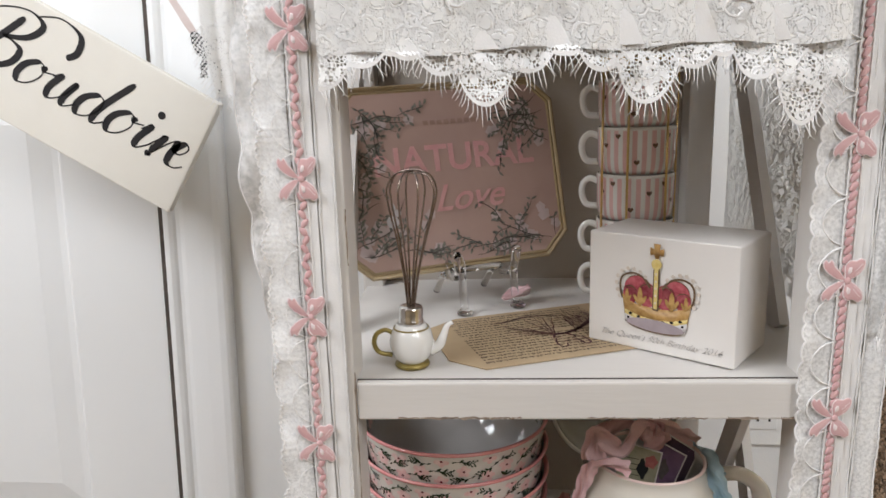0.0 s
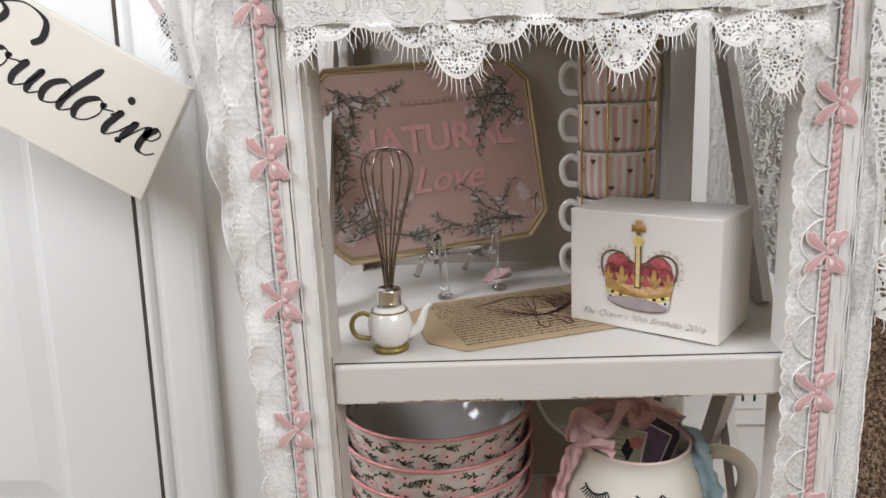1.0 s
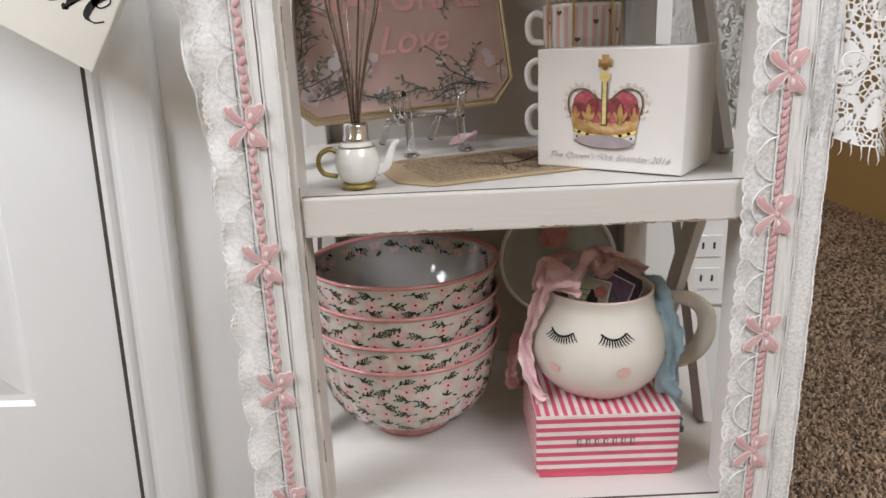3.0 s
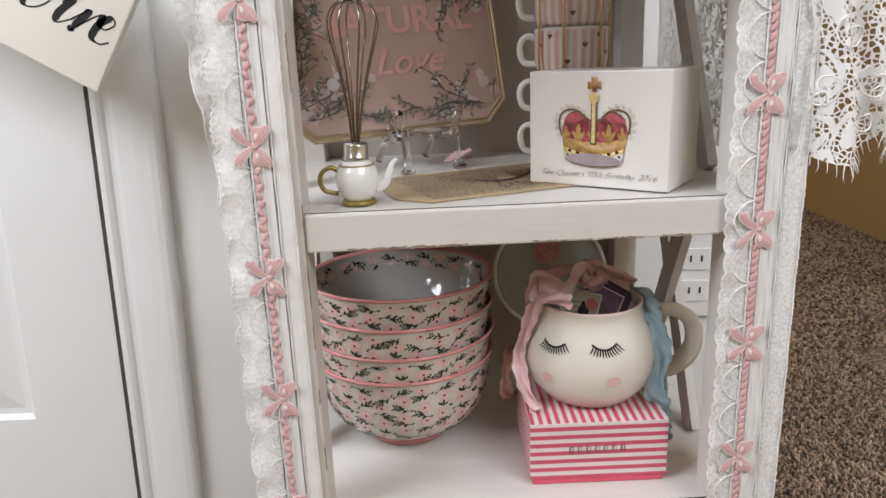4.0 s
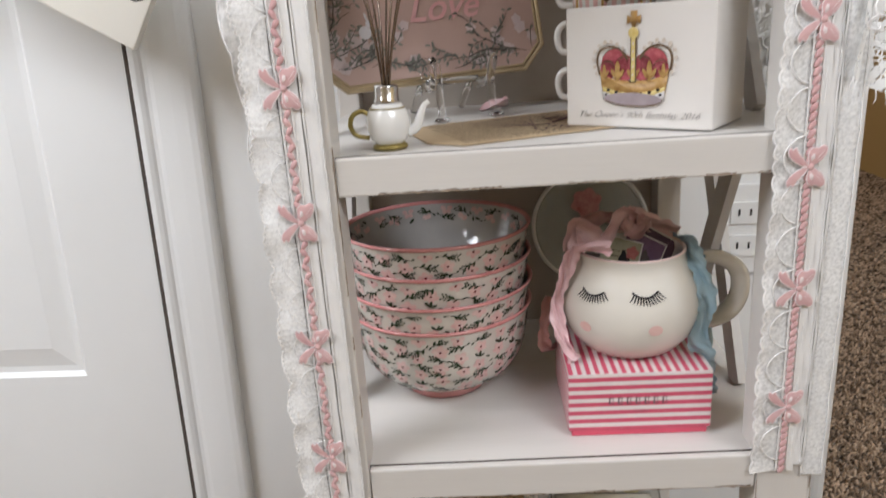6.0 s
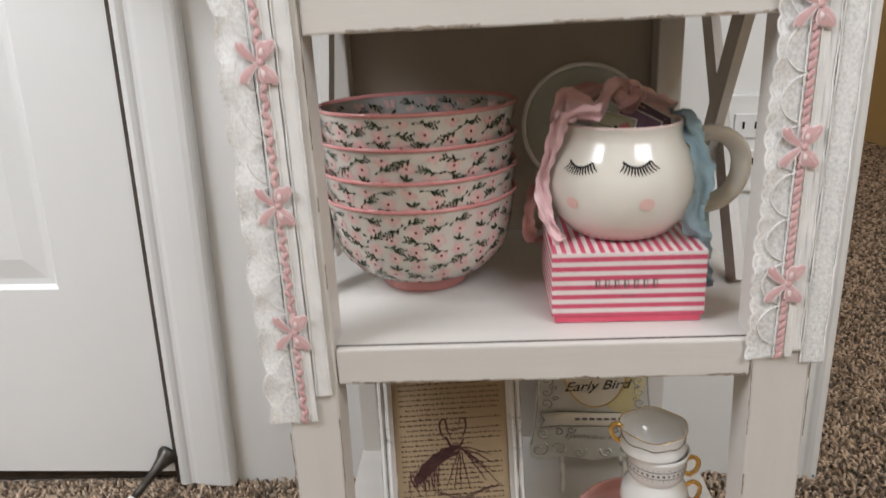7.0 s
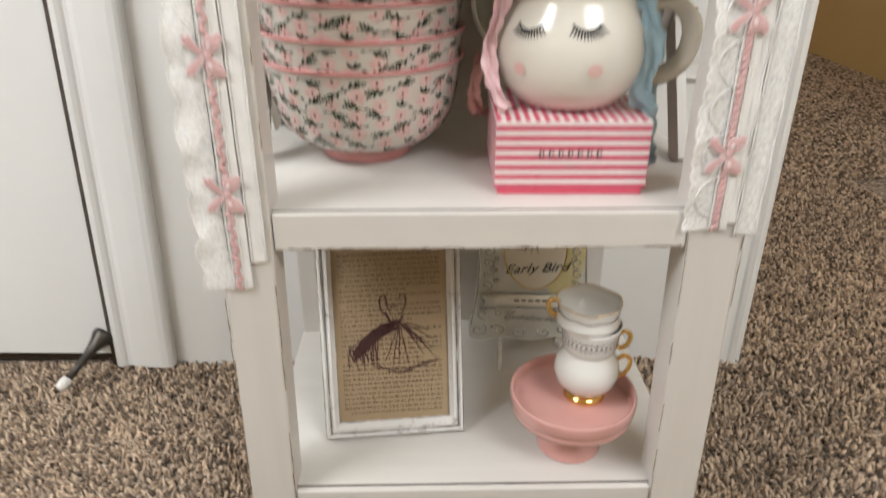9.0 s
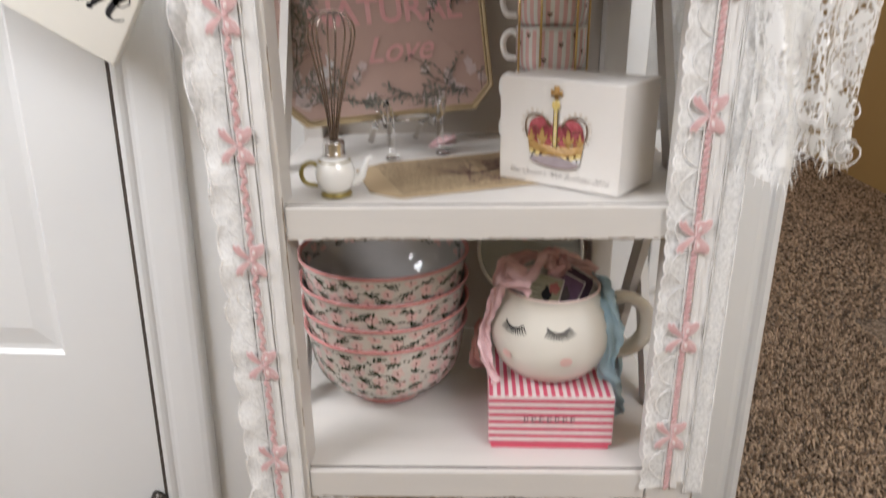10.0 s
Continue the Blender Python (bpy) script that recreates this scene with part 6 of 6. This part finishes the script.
def lace_trim(name, x_cord, side, z0, z1, bows, edge, label, bow_mirror, side_braid=0):
    """Scalloped trim with a twisted cord and bows; side: the way its scalloped edge points."""
    y = YF - 0.0022
    tr = thing(name, pose(0, 0, 0), label, "lace trim", "lace trims on the posts")
    n = int((z1 - z0) / 0.0011)
    rows = []
    for i in range(n + 1):
        z = z0 + (z1 - z0) * i / n
        sc = abs(math.sin(math.pi * z / 0.0118)) ** 0.6
        ruf = 0.0012 * math.sin(z * 170) + 0.0008 * math.sin(z * 83 + 1)
        e = edge * (0.90 + 0.11 * sc) + 0.0008 * math.sin(z * 61)
        if edge > 0.025:
            e = edge * (0.79 + 0.18 * abs(math.sin(math.pi * (z - bows[0]) / 0.0317)) ** 0.5 + 0.07 * abs(math.sin(math.pi * z / 0.0044)) + 0.03 * math.sin(z * 131))
        rows.append([(x_cord + side * e * k / 6, y + 0.0007 + ruf * (k / 6) ** 2 - 0.0016 * (k / 6), z + 0.002 * math.sin(z * 97) * (k / 6) ** 2) for k in range(7)])
    part("scalloped_edge", sheet(rows), SHEER, tr, "sheer white scalloped edge")
    hem = [r[-1] for r in rows]
    part("edge_stitching", tube(hem, 0.0007, 5), THREAD, tr)
    rows = [[(x_cord - side * (-0.003 + 0.0125 * k), y - 0.0003 + 0.0002 * math.sin(z * 200), z) for k in (0, 0.5, 1)] for z in [z0 + (z1 - z0) * i / 40 for i in range(41)]]
    part("tape", sheet(rows), WHITE_TAPE, tr)
    pitch = 0.0317
    z = bows[0] - 0.5 * pitch - 3 * pitch
    while z < z1:
        if z > z0 - 0.004:
            part("arc_piping", tube([(x_cord + side * (0.0020 + 0.0150 * math.sin(math.pi * k / 12) ** 0.6), y - 0.0009, min(max(z + pitch * k / 12, z0), z1)) for k in range(13)], 0.0005 if edge < 0.025 else 0.00028, 6), THREAD, tr)
        z += pitch
    stitches, k, z = [], 0, z0 + 0.002
    while z < z1 - 0.002:
        tilt = 0.55 if side_braid == 0 or k % 2 else -0.55
        oval = [(0.0020 * math.cos(a) * (1 + 0.15 * math.sin(a)), 0.0038 * math.sin(a)) for a in [2 * math.pi * q / 10 for q in range(10)]]
        turned = [(u * math.cos(tilt) + w * math.sin(tilt), w * math.cos(tilt) - u * math.sin(tilt)) for u, w in oval]
        stitches.append(moved(bow_patch(turned, 1, 0.0004, -0.0012), Matrix.Translation((x_cord + (0.0005 if k % 2 else -0.0005) * side_braid, y - 0.0008, z))))
        z, k = z + 0.0058, k + 1
    part("braided_cord", merge(*stitches), PINK_CORD, tr, "rose pink stitched cord")
    for d in (-0.0037, 0.0037):
        part("cord_edge", tube([(x_cord + d + 0.0003 * math.sin(q * 900), y - 0.0008, q) for q in [z0 + (z1 - z0) * i / 150 for i in range(151)]], 0.0006, 5), THREAD, tr)
    if side_braid:
        # thin dark line added in front, standing for the post's edge behind the lace
        seam = [(x_cord - 0.0054 + 0.0004 * math.sin(q * 60), y - 0.0006, q) for q in [z0 + 0.02 + (z1 - z0 - 0.02) * i / 60 for i in range(61)]]
        part("dark_edge_line", tube(seam, [0.0001 + 0.00032 * abs(math.sin(0.9 * i) * math.sin(0.23 * i)) for i in range(61)], 5), GAP_DARK, tr, "dark line along the cord for the post's edge")
    for b_ in bows:
        ob = part("bow", BOW, None, tr, "rose pink embroidered bow")
        ob.matrix_basis = pose(x_cord, y - 0.0022, b_, 0, 0, 0) @ Matrix.Diagonal((0.92 * bow_mirror, 0.6, 0.92, 1))
        part("stitched_outline", STITCH, None, ob)
    return tr


lace_trim("lace_trim", -0.0775, -1, 0.322, 0.945, [0.398, 0.494, 0.590, 0.683, 0.777, 0.871], 0.0275, "white scalloped lace trim with pink cord and bows", 1, 1)
lace_trim("lace_trim", 0.2725, -1, 0.368, 0.945, [0.425, 0.521, 0.609, 0.704, 0.797, 0.891], 0.0235, "white scalloped lace trim with pink cord and bows", 1)


def edging(x0, x1, z0, z1, mat, label, seed, y=YF - 0.0016):
    rnd = random.Random(seed)
    n = int((z1 - z0) / 0.0015)
    rows = [[(x0 + (x1 - x0) * k / 4 + (0.0007 * abs(math.sin(z * 420)) if k == 4 else 0), y + 0.0006 * math.sin(z * 140 + k), z) for k in range(5)] for z in [z0 + (z1 - z0) * i / n for i in range(n + 1)]]
    ob = single("ribbon_edging", sheet(rows), mat, label, "ribbon")
    for k in (0, 4):
        part("hem", tube([(r[k][0], r[k][1] - 0.0005, r[k][2]) for r in rows[::2]], 0.0006, 5), THREAD, ob)
    return thicken(ob, 0.0005)


edging(-0.0665, -0.0560, 0.343, 0.945, WHITE_TAPE, "narrow white gathered ribbon glued down the post", 1)
edging(0.2795, 0.2870, 0.372, 0.945, WHITE_TAPE, "narrow white woven ribbon glued down the post", 2)
edging(0.2890, 0.3040, 0.362, 0.945, SHEER, "sheer white ribbon with frilled edge on the post", 3)


def drape(name, x_of, z_lo, z_hi, cols, rows_, y_of, mat, label):
    """Hanging cloth: x_of(u), lower edge z_lo(u), upper edge z_hi(u), depth y_of(u, v)."""
    g = []
    for j in range(rows_ + 1):
        v_ = j / rows_
        r = []
        for i in range(cols + 1):
            u = i / cols
            z = z_lo(u) + (z_hi(u) - z_lo(u)) * v_
            p = x_of(u, v_)
            r.append((p, y_of(u, v_), z))
        g.append(r)
    return single(name, sheet(g), mat, label, "lace cloth"), g


def fringe(line, length, seed, out=0.0, spacing=0.0022, wave=0.0015):
    """Fine thread lashes along a hem."""
    rnd = random.Random(seed)
    out_pairs = []
    pts = [Vector(p) for p in line]
    acc = 0.0
    for a, b in zip(pts, pts[1:]):
        acc += (b - a).length
        if acc < spacing:
            continue
        acc = 0.0
        l = length * rnd.uniform(0.75, 1.2)
        d = (b - a).normalized()
        nrm = Vector((d.z, 0, -d.x))
        if nrm.z > 0:
            nrm = -nrm
        nrm = (0.55 * nrm + Vector((rnd.uniform(-0.15, 0.15), rnd.uniform(-0.25, 0.05), -0.6))).normalized()
        c = Vector((rnd.uniform(-1, 1), -0.3, 0)) * wave
        out_pairs.append(tube([a, a + nrm * l * 0.35 + c * 0.6, a + nrm * l * 0.7 + c, a + nrm * l + c * 0.2], [0.00038, 0.00034, 0.0003, 0.00018], 4))
    return merge(*out_pairs)


# valance across the top, in deep scallops
def scallop(x):
    d = 0.0
    for c, h in ((-0.056, 0.024), (0.044, 0.036), (0.139, 0.037), (0.229, 0.052), (0.30, 0.03)):
        for off, w, k in ((0.0, 0.019, 1.0), (-0.026, 0.015, 0.48), (0.026, 0.015, 0.48), (-0.046, 0.010, 0.22), (0.046, 0.010, 0.22)):
            q = abs(x - c - off) / w
            if q < 1:
                d = max(d, h * k * (1 - q * q) ** 0.5)
    return 0.8560 - d


VX = lambda u, v_=0: -0.0575 + 0.3125 * u
val, grid = drape("lace_valance", VX, lambda u: scallop(VX(u)), lambda u: 0.8585 + 0.003 * math.sin(31 * u), 240, 8,
                  lambda u, v_: 0.5115 + 0.003 * math.sin(34 * u) * (1 - v_) - 0.004 * (1 - v_) + 0.003 * v_, LACE, "white lace valance with deep scallops and eyelash fringe")
hem = grid[0]
border = [[(x, y - 0.0005 + 0.0003 * math.sin(90 * x), z + d) for x, y, z in hem] for d in (0.0, 0.0009, 0.0018, 0.0028)]
part("woven_border", sheet(border), THREAD, val, "closely woven white scalloped border")
part("eyelash_fringe", fringe(hem, 0.0105, 5, spacing=0.0019, wave=0.0026), THREAD, val, "fine white eyelash fringe")
for c, w, zc in ((0.044, 0.018, 0.842), (0.139, 0.020, 0.840), (0.229, 0.020, 0.832)):
    for s in (-1, 0, 1):
        px, pz = c + s * w * 0.9, zc + 0.004 * abs(s)
        inner = []
        for k in range(6):
            a = 2 * math.pi * k / 6
            inner.append(moved(blob(px + 0.0030 * math.cos(a), pz + 0.0030 * math.sin(a), 0.0020, 0.0012, a, 0.0, 10), Matrix.Translation((0, 0.5065, 0))))
        inner.append(moved(tube([(px + 0.0066 * math.cos(2 * math.pi * k / 20), 0, pz + 0.0066 * math.sin(2 * math.pi * k / 20)) for k in range(20)], 0.0004, 4, True), Matrix.Translation((0, 0.5065, 0))))
        part("woven_flower", merge(*inner), THREAD, val)

band_, grid = drape("lace_band", VX, lambda u: 0.8525 + 0.002 * math.sin(19 * u), lambda u: 0.955 + 0.004 * math.sin(9 * u), 160, 12,
                    lambda u, v_: 0.5085 + 0.0035 * math.sin(44 * u + 5 * v_) + 0.006 * (1 - v_) * 0.2 - 0.003 * math.sin(3 * v_), LACE_DENSE, "gathered dense white lace along the shelf top")
# white sheet added behind the lace so its shaded holes come out lighter
drape("added_backing", VX, lambda u: 0.8535, lambda u: 0.95, 80, 4, lambda u, v_: 0.5118 + 0.0012 * math.sin(50 * u), WHITE_TAPE, "added white backing that lightens the lace holes")
ruched = []
rnd = random.Random(6)
for k in range(12):
    x = -0.050 + 0.29 * k / 11
    zc = rnd.uniform(0.868, 0.905)
    ruched.append(moved(tube([(0.010 * rnd.uniform(0.7, 1.3) * math.cos(q * 0.55) * (1 - q / 16), 0, 0.008 * math.sin(q * 0.55) * (1 - q / 16)) for q in range(14)], 0.0008, 5), Matrix.Translation((x, 0.5035, zc))))
part("corded_pattern", merge(*ruched), THREAD, band_, "raised corded scrolls")

# lace over the right side, seen from inside and out
side, grid = drape("side_lace", lambda u, v_: 0.304 + 0.006 * math.sin(7 * u + 3 * v_), lambda u: 0.640 + 0.012 * abs(math.sin(9 * u)), lambda u: 0.95, 50, 30,
                   lambda u, v_: 0.545 + 0.330 * u, LACE_OPEN, "open white lace hanging down the shelf side")
flap, grid = drape("lace_flap", lambda u, v_: 0.292 + 0.092 * u + 0.006 * math.sin(8 * v_ + 4 * u) + 0.012 * (1 - v_) * u, lambda u: 0.668 - 0.016 * abs(math.sin(5.5 * u)) + 0.008 * u, lambda u: 0.96, 60, 50,
                   lambda u, v_: 0.520 + 0.040 * u * u + 0.008 * math.sin(17 * u + 2 * v_) * (1.2 - v_), LACE_FLAP, "gathered white lace falling from the shelf corner")
part("eyelash_fringe", fringe(grid[0], 0.010, 8, spacing=0.0035), THREAD, flap)
swirl = []
rnd = random.Random(15)
for k in range(46):
    u, zc = rnd.random(), rnd.uniform(0.665, 0.91)
    cxx, cy = 0.297 + 0.092 * u, 0.515 + 0.04 * u * u
    r = rnd.uniform(0.006, 0.014)
    a = rnd.uniform(0, 6)
    swirl.append(tube([(cxx + r * math.cos(a + q * 0.5) * (1 - q / 18), cy - 0.004 + 0.002 * math.sin(q), zc + r * math.sin(a + q * 0.5) * (1 - q / 18)) for q in range(15)], 0.0007, 5))
part("corded_pattern", merge(*swirl), THREAD, flap, "raised corded scrolls")
# ruffle down the left post and the lace end above it
ruff, grid = drape("lace_ruffle", lambda u, v_: -0.088 - (0.012 + 0.018 * max(0.0, min(1.0, (v_ - 0.30) / 0.35)) ** 1.5) * u - 0.0035 * u * abs(math.sin(42 * v_)) - 0.002 * u * math.sin(17 * v_ + 1), lambda u: 0.330 + 0.01 * u, lambda u: 0.95, 14, 130,
                   lambda u, v_: 0.536 + 0.006 * u + 0.004 * math.sin(55 * v_ + 3 * u) * u, SHEER_THIN, "soft white lace ruffle down the post")
part("ruffle_hem", tube([r[-1] for r in grid], 0.0006, 5), THREAD, ruff)
end, grid = drape("lace_end", lambda u, v_: -0.090 - 0.050 * u - 0.006 * math.sin(4 * v_) * u, lambda u: 0.800 + 0.030 * u + 0.010 * abs(math.sin(6.5 * u)), lambda u: 0.955, 40, 30,
                  lambda u, v_: 0.530 + 0.030 * u + 0.005 * math.sin(16 * u + 2 * v_), LACE_DENSE, "white lace end hanging past the post")
part("eyelash_fringe", fringe(grid[0] + [r[-1] for r in grid[1:14]], 0.012, 10, spacing=0.0028), THREAD, end)
single("lace_cover", sheet([[(-0.095 + 0.4 * i / 30, YF - 0.012 + 0.31 * j / 20, TOP + 0.0075 + 0.0008 * math.sin(i + j)) for i in range(31)] for j in range(21)]), LACE_DENSE, "white lace cloth laid over the shelf top", "lace cloth")

# ---- carpet pile ----


def pile(x0, x1, y0, y1, step, seed, skip=None):
    """Bent yarn tufts, each a small tapered loop end."""
    rg = np.random.default_rng(seed)
    nx, ny = int((x1 - x0) / step), int((y1 - y0) / step)
    gx, gy = np.meshgrid(np.arange(nx), np.arange(ny))
    px = x0 + (gx.ravel() + rg.random(nx * ny) * 1.2) * step
    py = y0 + (gy.ravel() + rg.random(nx * ny) * 1.2) * step
    keep = np.ones(len(px), bool)
    if skip is not None:
        keep = ~skip(px, py)
    px, py = px[keep], py[keep]
    n = len(px)
    h = rg.uniform(0.007, 0.0115, n)
    lean = rg.normal(0, 0.36, (n, 2)) * h[:, None]
    rad = rg.uniform(0.0020, 0.0032, n) * step / 0.006
    a0 = rg.uniform(0, 6.28, n)
    levels = ((0.0, 0.75, 0.0), (0.5, 1.15, 0.35), (0.9, 0.85, 0.9))
    verts = np.zeros((n, 13, 3))
    for li, (zz, rr, ll) in enumerate(levels):
        for k in range(4):
            a = a0 + k * math.pi / 2 + li * 0.6
            verts[:, li * 4 + k, 0] = px + lean[:, 0] * ll + rad * rr * np.cos(a)
            verts[:, li * 4 + k, 1] = py + lean[:, 1] * ll + rad * rr * np.sin(a)
            verts[:, li * 4 + k, 2] = h * zz - 0.002
    verts[:, 12, 0], verts[:, 12, 1], verts[:, 12, 2] = px + lean[:, 0] * 1.1, py + lean[:, 1] * 1.1, h - 0.002
    faces = []
    for li in range(2):
        for k in range(4):
            faces.append((li * 4 + k, li * 4 + (k + 1) % 4, li * 4 + 4 + (k + 1) % 4, li * 4 + 4 + k))
    quads = (np.array(faces)[None] + 13 * np.arange(n)[:, None, None]).reshape(-1, 4)
    tris = (np.array([(8 + k, 8 + (k + 1) % 4, 12) for k in range(4)])[None] + 13 * np.arange(n)[:, None, None]).reshape(-1, 3)
    me = bpy.data.meshes.new("carpet_pile")
    nq, nt_ = len(quads), len(tris)
    me.vertices.add(n * 13)
    me.vertices.foreach_set("co", verts.reshape(-1).astype(np.float32))
    me.loops.add(nq * 4 + nt_ * 3)
    me.loops.foreach_set("vertex_index", np.concatenate((quads.ravel(), tris.ravel())).astype(np.int32))
    me.polygons.add(nq + nt_)
    me.polygons.foreach_set("loop_start", np.concatenate((np.arange(nq) * 4, nq * 4 + np.arange(nt_) * 3)).astype(np.int32))
    me.update(calc_edges=True)
    me.materials.append(TUFT)
    me.shade_smooth()
    return single("carpet_pile", me, TUFT, "speckled brown and beige carpet pile", "carpet", kind="stuff")


pile(-0.95, 0.50, 0.46, 0.885, 0.0050, 1)
pile(0.49, 1.05, 0.46, 1.6, 0.0058, 2)
pile(0.70, 1.71, 1.6, 3.2, 0.0095, 3)
